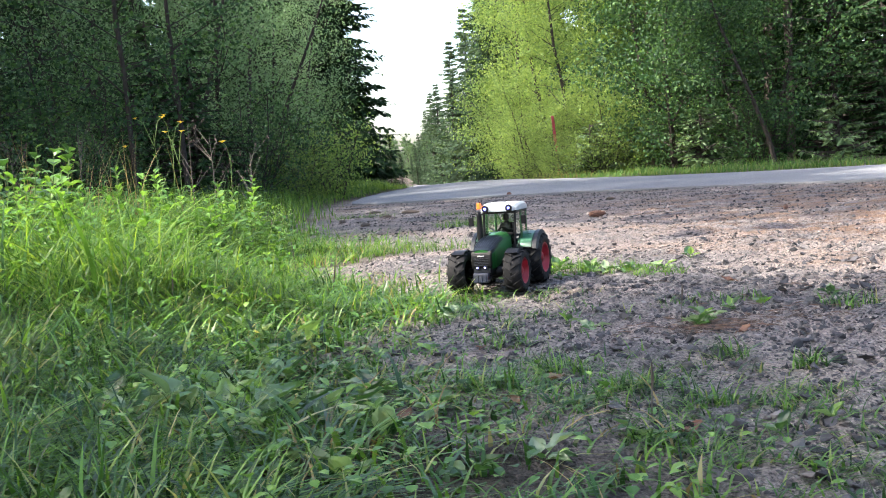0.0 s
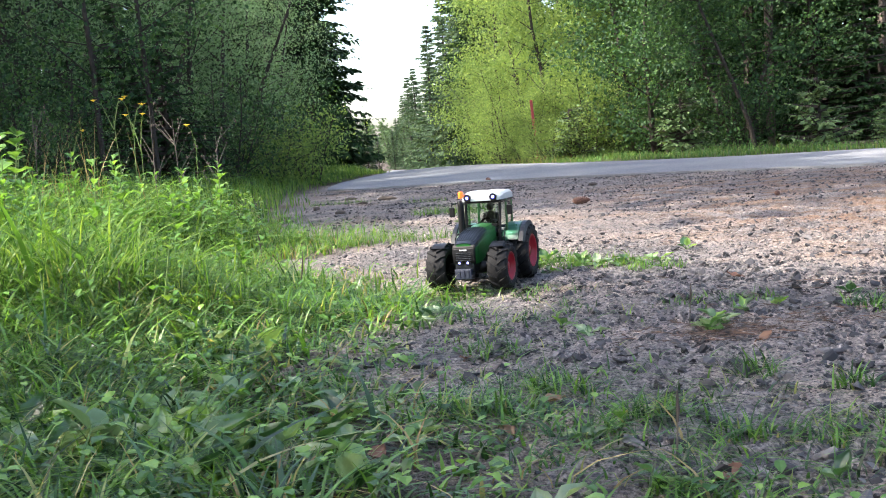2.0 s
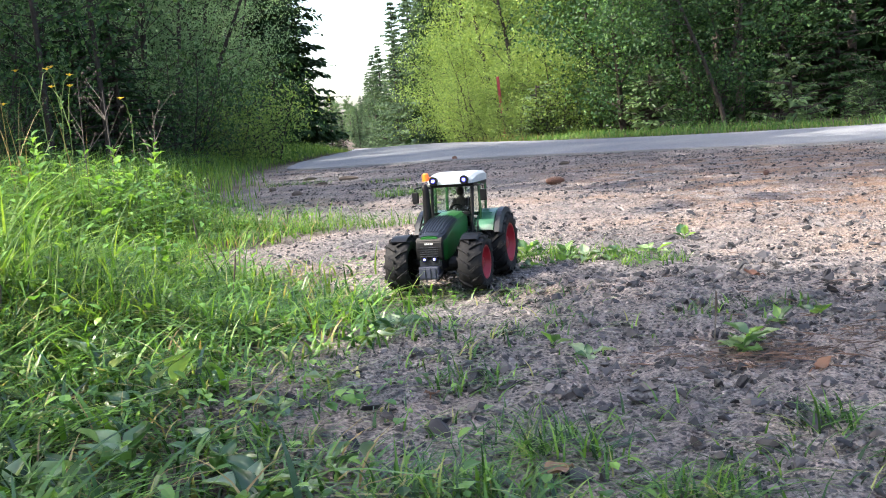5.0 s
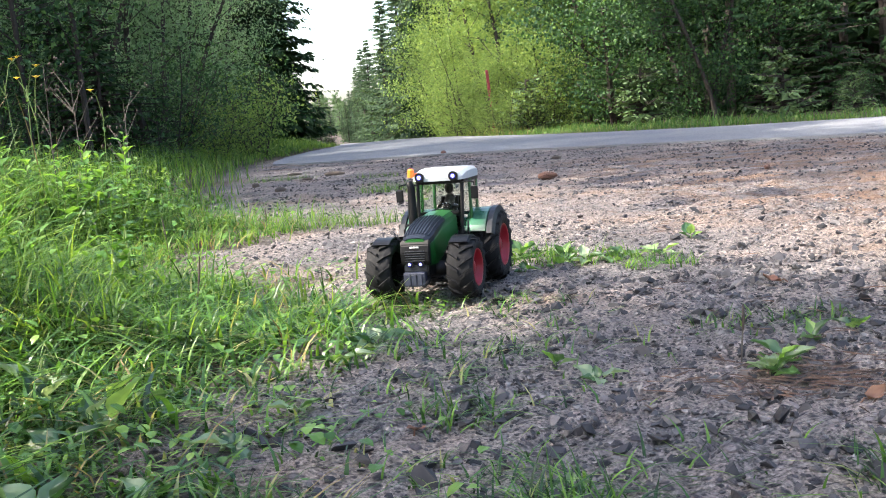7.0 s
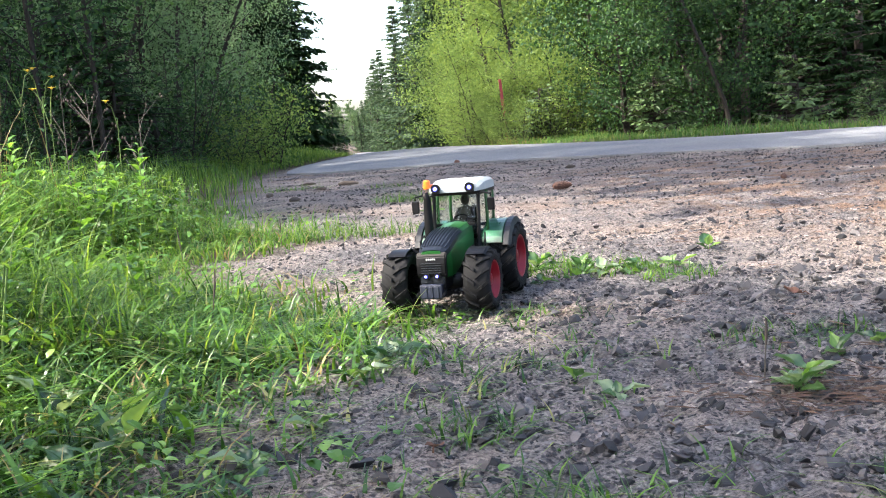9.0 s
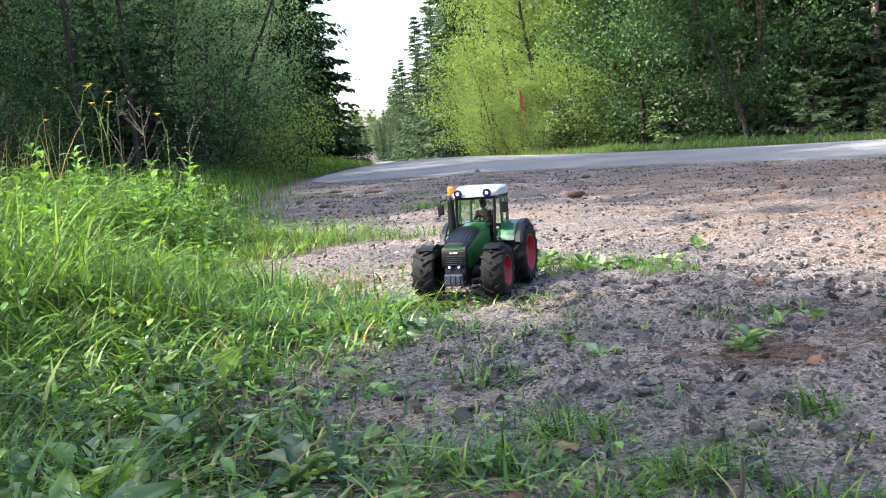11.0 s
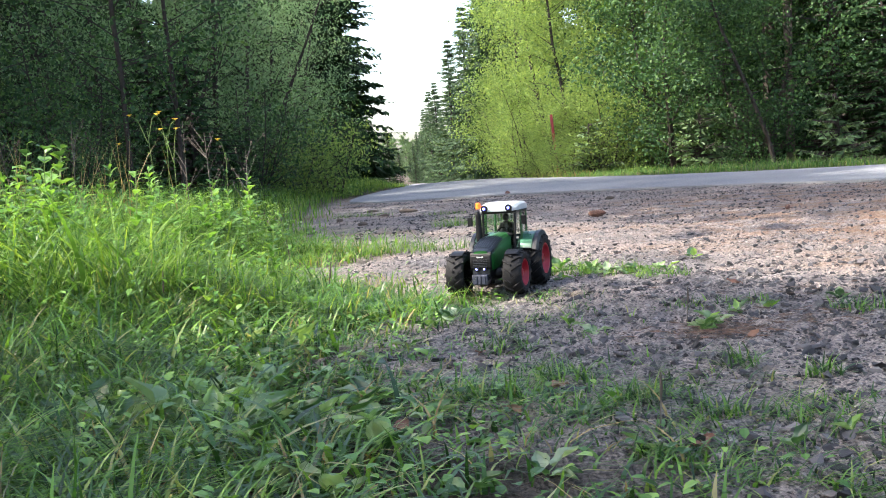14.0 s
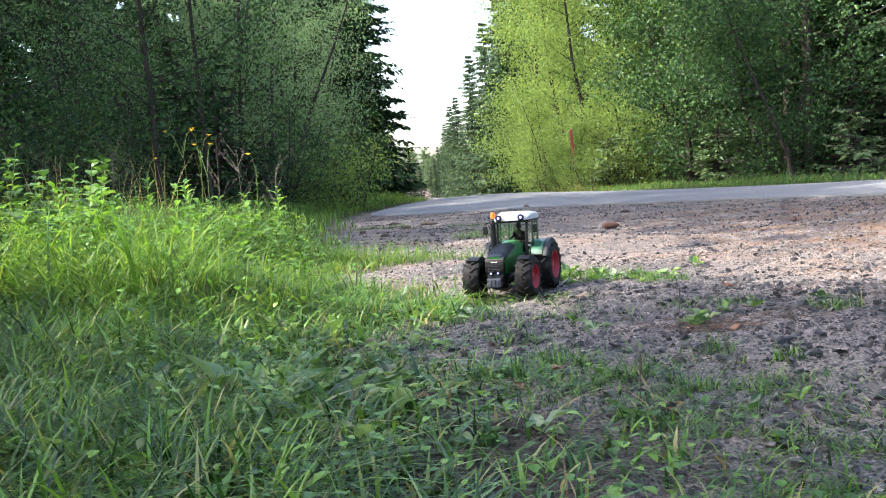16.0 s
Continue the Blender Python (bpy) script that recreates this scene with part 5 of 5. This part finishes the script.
for sx in (-1, 1):
    f = fender(0, 0, 0, 0.0635, 0.036, 28, 165, DKGREEN, "rear_fender", 0.004, label="glossy green rear mudguard")
    f.matrix_basis = Matrix.Translation((sx * 0.052, RY, 0.0585)) @ Matrix.Diagonal((sx, 1, 1, 1))
    e = fender(0, 0, 0, 0.0650, 0.012, 24, 168, GREY, "fender_flare", 0.010, label="dark grey mudguard flare")
    e.matrix_basis = Matrix.Translation((sx * 0.0755, RY, 0.0585)) @ Matrix.Diagonal((sx, 1, 1, 1))
    g = fender(0, 0, 0, 0.0500, 0.030, 58, 138, BLACK, "front_fender", 0.003)
    g.matrix_basis = Matrix.Translation((sx * 0.062, FY, 0.047)) @ Matrix.Diagonal((sx, 1, 1, 1))
    bm = bmesh.new()
    tube(bm, [(sx * 0.03, FY - 0.01, 0.066), (sx * 0.04, FY - 0.012, 0.088), (sx * 0.05, FY - 0.008, 0.097)], [0.003, 0.003, 0.002], 8)
    part("fender_bracket", bm, BLACK, tractor)
    # side wall between fender and cab
    bm = bmesh.new()
    out = [(RY + 0.0625 * math.cos(radians(a)), 0.0585 + 0.0625 * math.sin(radians(a))) for a in range(20, 171, 10)] + [(RY - 0.055, 0.06), (RY + 0.05, 0.06)]
    prism(bm, out, sx * 0.034, sx * 0.0365)
    part("fender_wall", bm, DKGREEN, tractor)
    bm = bmesh.new()
    bevel_box(bm, sx * 0.066, RY - 0.058, 0.088, 0.014, 0.008, 0.012, 0.002)
    part("tail_light", bm, TAIL, tractor, "red tail light")
    # steps
    bm = bmesh.new()
    for z in (0.030, 0.046, 0.062):
        bevel_box(bm, sx * 0.050, 0.008, z, 0.022, 0.026, 0.003, 0.001)
    for y in (-0.005, 0.021):
        bevel_box(bm, sx * 0.042, y, 0.05, 0.003, 0.003, 0.05, 0.0008)
    part("steps", bm, BLACK, tractor)
    # tank
    bm = bmesh.new()
    bevel_box(bm, sx * 0.036, 0.012, 0.062, 0.026, 0.045, 0.034, 0.006)
    part("fuel_tank", bm, BLACK, tractor)
    # handrail
    bm = bmesh.new()
    tube(bm, [(sx * 0.050, 0.022, 0.062), (sx * 0.053, 0.024, 0.10), (sx * 0.050, 0.012, 0.108), (sx * 0.048, 0.006, 0.10)], [0.0016] * 4, 6)
    tube(bm, [(sx * 0.0525, 0.0235, 0.09), (sx * 0.049, 0.006, 0.09)], [0.0014] * 2, 6)
    part("handrail", bm, BLACK, tractor)

# cab: floor, posts, roof, panes
bm = bmesh.new()
bevel_box(bm, 0, -0.052, 0.085, 0.072, 0.086, 0.012, 0.003)
bevel_box(bm, 0, -0.085, 0.097, 0.072, 0.02, 0.016, 0.003)
part("cab_floor", bm, BLACK, tractor)
POSTS = {"a": (0.034, -0.004, 0.086, 0.037, -0.014, 0.172), "b": (0.040, -0.040, 0.086, 0.041, -0.044, 0.172), "c": (0.036, -0.096, 0.105, 0.036, -0.102, 0.172)}
for sx in (-1, 1):
    for k, (x0, y0, z0, x1, y1, z1) in POSTS.items():
        bm = bmesh.new()
        tube(bm, [(sx * x0, y0, z0), (sx * (x0 + x1) / 2 + sx * 0.001, (y0 + y1) / 2 + 0.001, (z0 + z1) / 2), (sx * x1, y1, z1)], [0.0034, 0.003, 0.0032], 8)
        part("cab_post", bm, BLACK if k == "a" else GREEN, tractor)
bars = [(0, -0.013, 0.171, 0.072, 0.006, 0.006), (0, -0.101, 0.171, 0.072, 0.006, 0.006), (0, -0.003, 0.122, 0.064, 0.004, 0.005), (0, -0.098, 0.112, 0.072, 0.004, 0.006), (-0.038, -0.057, 0.171, 0.005, 0.09, 0.006), (0.038, -0.057, 0.171, 0.005, 0.09, 0.006)]
for b in bars:
    bm = bmesh.new()
    bevel_box(bm, *b, 0.001)
    part("cab_rail", bm, BLACK, tractor)


def pane(corners):
    bm = bmesh.new()
    a = [bm.verts.new(c) for c in corners]
    n = (Vector(corners[1]) - Vector(corners[0])).cross(Vector(corners[2]) - Vector(corners[0])).normalized() * 0.0008
    b = [bm.verts.new(Vector(c) + n) for c in corners]
    bm.faces.new(a)
    bm.faces.new(b[::-1])
    for i in range(4):
        bm.faces.new((a[i], b[i], b[(i + 1) % 4], a[(i + 1) % 4]))
    bmesh.ops.recalc_face_normals(bm, faces=bm.faces[:])
    ob = part("window_pane", bm, GLASS, tractor, "clear cab window")
    ob.visible_shadow = False


pane([(-0.033, -0.004, 0.125), (0.033, -0.004, 0.125), (0.035, -0.013, 0.168), (-0.035, -0.013, 0.168)])
pane([(-0.034, -0.098, 0.116), (0.034, -0.098, 0.116), (0.034, -0.102, 0.168), (-0.034, -0.102, 0.168)])
for sx in (-1, 1):
    pane([(sx * 0.0365, -0.008, 0.095), (sx * 0.0405, -0.038, 0.095), (sx * 0.0405, -0.042, 0.168), (sx * 0.038, -0.016, 0.168)])
    pane([(sx * 0.0400, -0.044, 0.118), (sx * 0.037, -0.094, 0.118), (sx * 0.037, -0.099, 0.168), (sx * 0.0405, -0.047, 0.168)])

bm = bmesh.new()
rows = []
for y, w, top in ((0.000, 0.030, 0.178), (-0.006, 0.041, 0.185), (-0.030, 0.0435, 0.1905), (-0.060, 0.0435, 0.192), (-0.095, 0.042, 0.190), (-0.112, 0.038, 0.185), (-0.117, 0.028, 0.178)):
    rows.append([bm.verts.new(p) for p in ((-w, y, 0.174), (-w, y, top - 0.005), (-w * 0.86, y, top), (-w * 0.45, y, top + 0.001), (0, y, top + 0.0005), (w * 0.45, y, top + 0.001), (w * 0.86, y, top), (w, y, top - 0.005), (w, y, 0.174))])
for a, b in zip(rows, rows[1:]):
    for j in range(8):
        bm.faces.new((a[j], b[j], b[j + 1], a[j + 1]))
    bm.faces.new((a[8], b[8], b[0], a[0]))
bm.faces.new(rows[0][::-1])
bm.faces.new(rows[-1])
bmesh.ops.recalc_face_normals(bm, faces=bm.faces[:])
part("cab_roof", bm, ROOF, tractor, "silver-white rounded cab roof")
for sx in (-1, 1):
    bm = bmesh.new()
    bmesh.ops.create_cone(bm, cap_ends=True, segments=18, radius1=0.0078, radius2=0.0068, depth=0.008, matrix=Matrix.Translation((sx * 0.028, 0.0005, 0.1805)) @ Matrix.Rotation(math.pi / 2, 4, "X"))
    bevel_box(bm, sx * 0.028, -0.002, 0.176, 0.012, 0.006, 0.006, 0.001)
    lamp = part("work_light", bm, BLACK, tractor, "black roof work light")
    bm = bmesh.new()
    bmesh.ops.create_uvsphere(bm, u_segments=14, v_segments=8, radius=0.0028, matrix=Matrix.Translation((sx * 0.028, 0.0046, 0.1805)))
    part("bulb", bm, LED, lamp, "lit bluish-white bulb")
    bm = bmesh.new()
    bmesh.ops.create_cone(bm, cap_ends=True, segments=18, radius1=0.0042, radius2=0.004, depth=0.001, matrix=Matrix.Translation((sx * 0.028, 0.0047, 0.1805)) @ Matrix.Rotation(math.pi / 2, 4, "X"))
    part("lens", bm, LENS_HALO, lamp, "lamp lens glowing blue as the halo of its bulb")
    # rear lamps
    bm = bmesh.new()
    bevel_box(bm, sx * 0.030, -0.118, 0.183, 0.010, 0.004, 0.006, 0.001)
    part("rear_lamp", bm, TAIL, tractor)
    # mirror on its arm
    bm = bmesh.new()
    tube(bm, [(sx * 0.037, -0.008, 0.168), (sx * 0.052, 0.002, 0.171), (sx * 0.062, 0.006, 0.169), (sx * 0.062, 0.006, 0.164)], [0.0014, 0.0014, 0.0013, 0.0013], 6)
    arm = part("mirror_arm", bm, BLACK, tractor)
    bm = bmesh.new()
    bevel_box(bm, sx * 0.062, 0.006, 0.153, 0.012, 0.005, 0.020, 0.002)
    part("mirror", bm, BLACK, arm, "black wing mirror")
bm = bmesh.new()
tube(bm, [(0.038, -0.03, 0.186), (0.046, -0.02, 0.1835)], [0.002, 0.002], 6)
tube(bm, [(0.048, -0.016, 0.180), (0.048, -0.016, 0.1805), (0.048, -0.016, 0.192), (0.048, -0.016, 0.1945)], [0.003, 0.006, 0.0056, 0.003], 14)
part("beacon", bm, AMBER, tractor, "orange warning beacon")
# exhaust stack and its heat guard
bm = bmesh.new()
tube(bm, [(0.040, 0.012, 0.070), (0.041, 0.010, 0.120), (0.041, 0.009, 0.165), (0.043, 0.012, 0.176)], [0.0065, 0.0075, 0.006, 0.005], 14)
part("exhaust", bm, BLACK, tractor, "tall black exhaust stack", True)
# seat, dash and steering wheel
bm = bmesh.new()
bevel_box(bm, 0, -0.066, 0.106, 0.034, 0.03, 0.012, 0.003)
bevel_box(bm, 0, -0.083, 0.124, 0.034, 0.009, 0.038, 0.003)
part("seat", bm, BLACK, tractor)
bm = bmesh.new()
prism(bm, [(-0.008, 0.09), (-0.008, 0.126), (-0.016, 0.128), (-0.022, 0.118), (-0.016, 0.09)], -0.012, 0.012)
part("dashboard", bm, BLACK, tractor)
bm = bmesh.new()
ring = [Matrix.Translation((0, -0.030, 0.128)) @ Matrix.Rotation(radians(-35), 4, "X") @ Vector((0.011 * math.cos(k * math.tau / 20), 0.011 * math.sin(k * math.tau / 20), 0)) for k in range(21)]
tube(bm, ring, [0.0014] * 21, 6, cap=False)
tube(bm, [(0, -0.030, 0.128), (0, -0.018, 0.118)], [0.002, 0.002], 6)
part("steering_wheel", bm, BLACK, tractor)

# the plain toy figure on the seat
bm = bmesh.new()
bmesh.ops.create_uvsphere(bm, u_segments=14, v_segments=10, radius=1, matrix=Matrix.Translation((0, -0.066, 0.130)) @ Matrix.Diagonal((0.012, 0.008, 0.019, 1)))
bmesh.ops.create_uvsphere(bm, u_segments=14, v_segments=10, radius=1, matrix=Matrix.Translation((0, -0.064, 0.157)) @ Matrix.Diagonal((0.0075, 0.0085, 0.0095, 1)))
for sx in (-1, 1):
    tube(bm, [(sx * 0.011, -0.066, 0.142), (sx * 0.015, -0.054, 0.128), (sx * 0.010, -0.036, 0.130)], [0.004, 0.0035, 0.003], 8)
    tube(bm, [(sx * 0.006, -0.066, 0.116), (sx * 0.008, -0.042, 0.116), (sx * 0.008, -0.036, 0.094)], [0.005, 0.0045, 0.004], 8)
doll = new("toy_figure", to_mesh("toy_figure", bm, FIGURE, True))
doll.matrix_basis = TR
tagged(doll, "small brown plastic toy figure seated in the cab", "toy figure")

# ---- loose things ----
CONE = plain("pine_cone_scales", (0.085, 0.040, 0.028), 0.8, scale=70, vary=0.45)
WOOD = plain("dark_wet_wood", (0.06, 0.045, 0.035), 0.85, scale=30, vary=0.4, bump=0.003, bump_scale=60)


def pine_cone(x, y, length, turn, label="brown pine cone lying on the gravel"):
    """A cone of overlapping scales round a core, lying down."""
    root = thing("pine_cone", label, "pine cone", pose(x, y, float(gz(x, y)) + length * 0.2, 0, 0, turn), "pine cones")
    bm = bmesh.new()
    tube(bm, [(-length / 2, 0, 0), (-length * 0.25, 0, 0), (length * 0.15, 0, 0), (length / 2, 0, 0)], [length * 0.10, length * 0.17, length * 0.14, length * 0.03], 10)
    part("core", bm, CONE, root)
    bm = bmesh.new()
    for k in range(90):
        t = k / 90
        a = k * 2.39996
        r = length * (0.20 * math.sin(math.pi * (0.2 + 0.75 * t)) + 0.02)
        xx = -length * 0.48 + length * 0.95 * t
        c, s = math.cos(a), math.sin(a)
        w = length * 0.075
        pts = [(xx - w * 0.6, r * 0.55, 0), (xx + w * 0.2, r * 0.95, -w * 0.8), (xx + w * 0.7, r * 1.12, 0), (xx + w * 0.2, r * 0.95, w * 0.8), (xx + w * 0.4, r * 0.8, 0)]
        vs = [bm.verts.new((px, q * c - d * s, q * s + d * c)) for px, q, d in pts]
        for f in ((0, 1, 2), (0, 2, 3), (4, 2, 1), (4, 3, 2), (0, 4, 1), (0, 3, 4)):
            bm.faces.new([vs[i] for i in f])
    tagged(part("scales", bm, CONE, root), kind="stuff")


for x, y, l, t in [(0.60, 4.05, 0.075, 15), (0.42, 7.62, 0.08, 100), (2.35, 4.75, 0.075, 40), (2.62, 4.5, 0.085, 5), (1.25, 3.6, 0.04, 70)]:
    pine_cone(x, y, l, t)


def wood_piece(x, y, length, r, turn):
    root = thing("wood_piece", "dark broken piece of bark on gravel", "wood", pose(x, y, float(gz(x, y)) + r * 0.6, 0, 0, turn), "wood pieces")
    bm = bmesh.new()
    pts = [(-length / 2, 0, 0), (-length * 0.2, r * 0.4, r * 0.2), (length * 0.2, -r * 0.3, 0.1 * r), (length / 2, 0, 0)]
    tube(bm, pts, [r * 0.6, r, r * 0.85, r * 0.35], 8)
    part("bark", bm, WOOD, root)


for x, y, l, r, t in [(-0.28, 5.9, 0.11, 0.014, 5), (-0.52, 6.2, 0.08, 0.01, 30), (-0.62, 5.2, 0.07, 0.012, 80), (0.9, 5.6, 0.05, 0.01, 20), (-0.45, 4.7, 0.05, 0.012, 40), (0.70, 1.32, 0.10, 0.0018, 12), (-0.40, 5.5, 0.06, 0.008, 160)]:
    wood_piece(x, y, l, r, t)

DEADLEAF = leaf_material("dead_leaves", [(0.0, (0.10, 0.045, 0.03)), (1.0, (0.16, 0.095, 0.06))], 0.15, 0.3, 0.6, island=False)
DEAD = [to_mesh("fallen_leaf", rib_leaf(0.05, 0.034, -0.25), DEADLEAF, True), to_mesh("fallen_leaf", rib_leaf(0.04, 0.03, 0.3), DEADLEAF, True)]
for x, y, s, t in [(0.18, 0.655, 0.6, 30), (0.115, 0.93, 0.7, 200), (0.205, 0.69, 0.5, 250), (-0.07, 0.75, 0.5, 60), (0.04, 0.83, 0.5, 310), (0.36, 1.12, 0.5, 20), (0.5, 1.6, 0.6, 140), (0.02, 1.15, 0.5, 80)]:
    lf = new("fallen_leaf", DEAD[int(rng.integers(0, 2))])
    lf.matrix_basis = pose(x, y, float(gz(x, y)) + 0.006, rng.uniform(-15, 15), rng.uniform(-12, 5), t) @ Matrix.Scale(s, 4)
    tagged(lf, "curled reddish-brown dead leaf on the ground", "leaf", "fallen leaves")

# red marker post beyond the road
POSTRED = plain("marker_red", (0.26, 0.03, 0.04), 0.55, scale=30, vary=0.25)
mp = thing("marker_post", "thin faded red marker post at the forest edge", "post", pose(1.56, 14.6, -0.06, 0, -3, 0))
bm = bmesh.new()
bevel_box(bm, 0, 0, 0.48, 0.04, 0.04, 0.96, 0.006)
part("post", bm, POSTRED, mp)
bm = bmesh.new()
tube(bm, [(0, 0, 0.955), (0, 0, 0.975)], [0.024, 0.018], 8)
part("cap", bm, POSTRED, mp)

# ---- litter and gravel ----
rng = np.random.default_rng(41)
n = 800
spot = rng.integers(0, 6, n)
cx = np.array([0.42, 0.75, 0.6, 1.1, 0.9, 0.35])[spot] + rng.normal(0, 1, n) * np.array([0.07, 0.2, 0.25, 0.4, 0.5, 0.05])[spot]
cy = np.array([1.22, 1.45, 2.3, 2.5, 3.2, 1.2])[spot] + rng.normal(0, 1, n) * np.array([0.045, 0.10, 0.2, 0.25, 0.35, 0.03])[spot]
keep = D(cx, cy) < -0.05
cx, cy = cx[keep], cy[keep]
n = len(cx)
az, ln, wd = rng.uniform(0, math.tau, n), rng.uniform(0.015, 0.036, n), 0.0007 * (1 + 0.5 * cy)
z = gz(cx, cy) + rng.uniform(0.002, 0.008, n)
u, w = np.stack([np.cos(az), np.sin(az), rng.normal(0, 0.05, n)], 1) * ln[:, None], np.stack([-np.sin(az), np.cos(az), np.zeros(n)], 1) * wd[:, None]
c = np.stack([cx, cy, z], 1)
v = np.stack([c - u / 2 - w, c - u / 2 + w, c + u / 2, c + np.array([0, 0, 0.0012])], 1).reshape(-1, 3)
i = np.arange(n)[:, None] * 4
tagged(np_mesh("fallen_needles", v, np.concatenate([i + [0, 1, 3], i + [1, 2, 3], i + [2, 0, 3]]), NEEDLES), "rust-brown pine needles scattered on gravel", "needles", kind="stuff")


def stone_shape(seed):
    """An angular stone chip about one metre across, to be scaled: vertices and triangles."""
    r = np.random.default_rng(seed)
    bm = bmesh.new()
    for p in r.normal(0, 1, (9, 3)):
        p = p / np.linalg.norm(p) * r.uniform(0.75, 1.1)
        bm.verts.new((p[0] * 0.5, p[1] * 0.5 * r.uniform(0.7, 1.0), p[2] * 0.27))
    bmesh.ops.convex_hull(bm, input=bm.verts[:])
    for vv in [q for q in bm.verts if not q.link_faces]:
        bm.verts.remove(vv)
    bmesh.ops.triangulate(bm, faces=bm.faces[:])
    bm.verts.index_update()
    out = np.array([q.co[:] for q in bm.verts]), np.array([[q.index for q in f.verts] for f in bm.faces])
    bm.free()
    return out


SHAPES = [stone_shape(100 + k) for k in range(14)]


def gravel(name, label, n, box, weight, smin, smax, power, mat=STONE):
    """n stone chips joined into one mesh; small ones far more common."""
    x, y = scatter(n, *box, lambda a, b: weight(a, b) * in_view(a, b, 0.6, 0.62))
    s = smin * (smax / smin) ** (rng.uniform(0, 1, n) ** power)
    az = rng.uniform(0, math.tau, n)
    V, F, base = [], [], 0
    pick = rng.integers(0, len(SHAPES), n)
    for k, (sv, sf) in enumerate(SHAPES):
        q = np.where(pick == k)[0]
        c, d = np.cos(az[q])[:, None], np.sin(az[q])[:, None]
        tx, ty = rng.normal(0, 0.25, (len(q), 1)), rng.normal(0, 0.25, (len(q), 1))
        lx, ly, lz = sv[None, :, 0], sv[None, :, 1], sv[None, :, 2]
        lz2 = lz + tx * lx + ty * ly
        px = x[q][:, None] + s[q][:, None] * (c * lx - d * ly)
        py = y[q][:, None] + s[q][:, None] * (d * lx + c * ly)
        pz = gz(x[q], y[q])[:, None] + s[q][:, None] * (lz2 + 0.08)
        V.append(np.stack([px, py, pz], -1).reshape(-1, 3))
        F.append((np.arange(len(q))[:, None, None] * len(sv) + sf[None]).reshape(-1, 3) + base)
        base += len(q) * len(sv)
    return tagged(np_mesh(name, np.concatenate(V), np.concatenate(F), mat), label, "gravel", kind="stuff")


def on_gravel(x, y):
    p = np.array(ROAD_OUT)[:10]
    o = np.argsort(p[:, 0])
    return (1 - smoothstep(-0.12, 0.1, D(x, y))) * (y < np.interp(x, p[o, 0], p[o, 1]) + 0.03)


gravel("fine_gravel", "fine grey stone chips and grit", 17000, (-0.3, 1.7, 0.1, 2.6), lambda x, y: on_gravel(x, y) * (0.15 + 0.85 * patchy(x, y, 6)) * (1 - 0.5 * smoothstep(1.6, 1.95, y)), 0.003, 0.011, 1.4)
gravel("stone_chips", "angular dark grey stone chips", 4600, (-0.3, 1.6, 0.3, 2.8), lambda x, y: on_gravel(x, y) * (0.2 + 0.8 * patchy(x, y, 4)) * (1 - 0.82 * smoothstep(1.6, 1.95, y)), 0.006, 0.026, 2.6, STONED)
gravel("mid_gravel", "loose grey gravel over the turnout", 12000, (-1.0, 3.2, 1.9, 8.0), lambda x, y: on_gravel(x, y) * (0.25 + 0.75 * patchy(x, y, 3)) * (0.35 + 0.65 * smoothstep(2.9, 3.4, y)), 0.006, 0.022, 2.6, STONED)

# the larger stones near the path, each its own piece
STONES = []
for sv, sf in SHAPES[:8]:
    bm = bmesh.new()
    vs = [bm.verts.new(p) for p in sv]
    for f in sf:
        bm.faces.new([vs[i] for i in f])
    bmesh.ops.bevel(bm, geom=bm.edges[:], offset=0.03, segments=1, affect="EDGES", clamp_overlap=True)
    STONES.append(to_mesh("stone", bm, STONEO))
x, y = scatter(290, -0.1, 1.0, 0.5, 2.0, lambda a, b: on_gravel(a, b) * in_view(a, b) * (0.2 + 0.8 * patchy(a, b, 6)))
for k in range(290):
    st = new("stone", STONES[k % 8])
    st.parent = ground
    s = 0.010 * (2.5 ** (rng.uniform(0, 1) ** 2.2))
    st.matrix_basis = pose(x[k], y[k], float(gz(x[k], y[k])) + s * 0.12, rng.uniform(-15, 15), rng.uniform(-15, 15), rng.uniform(0, 360)) @ Matrix.Scale(s, 4)
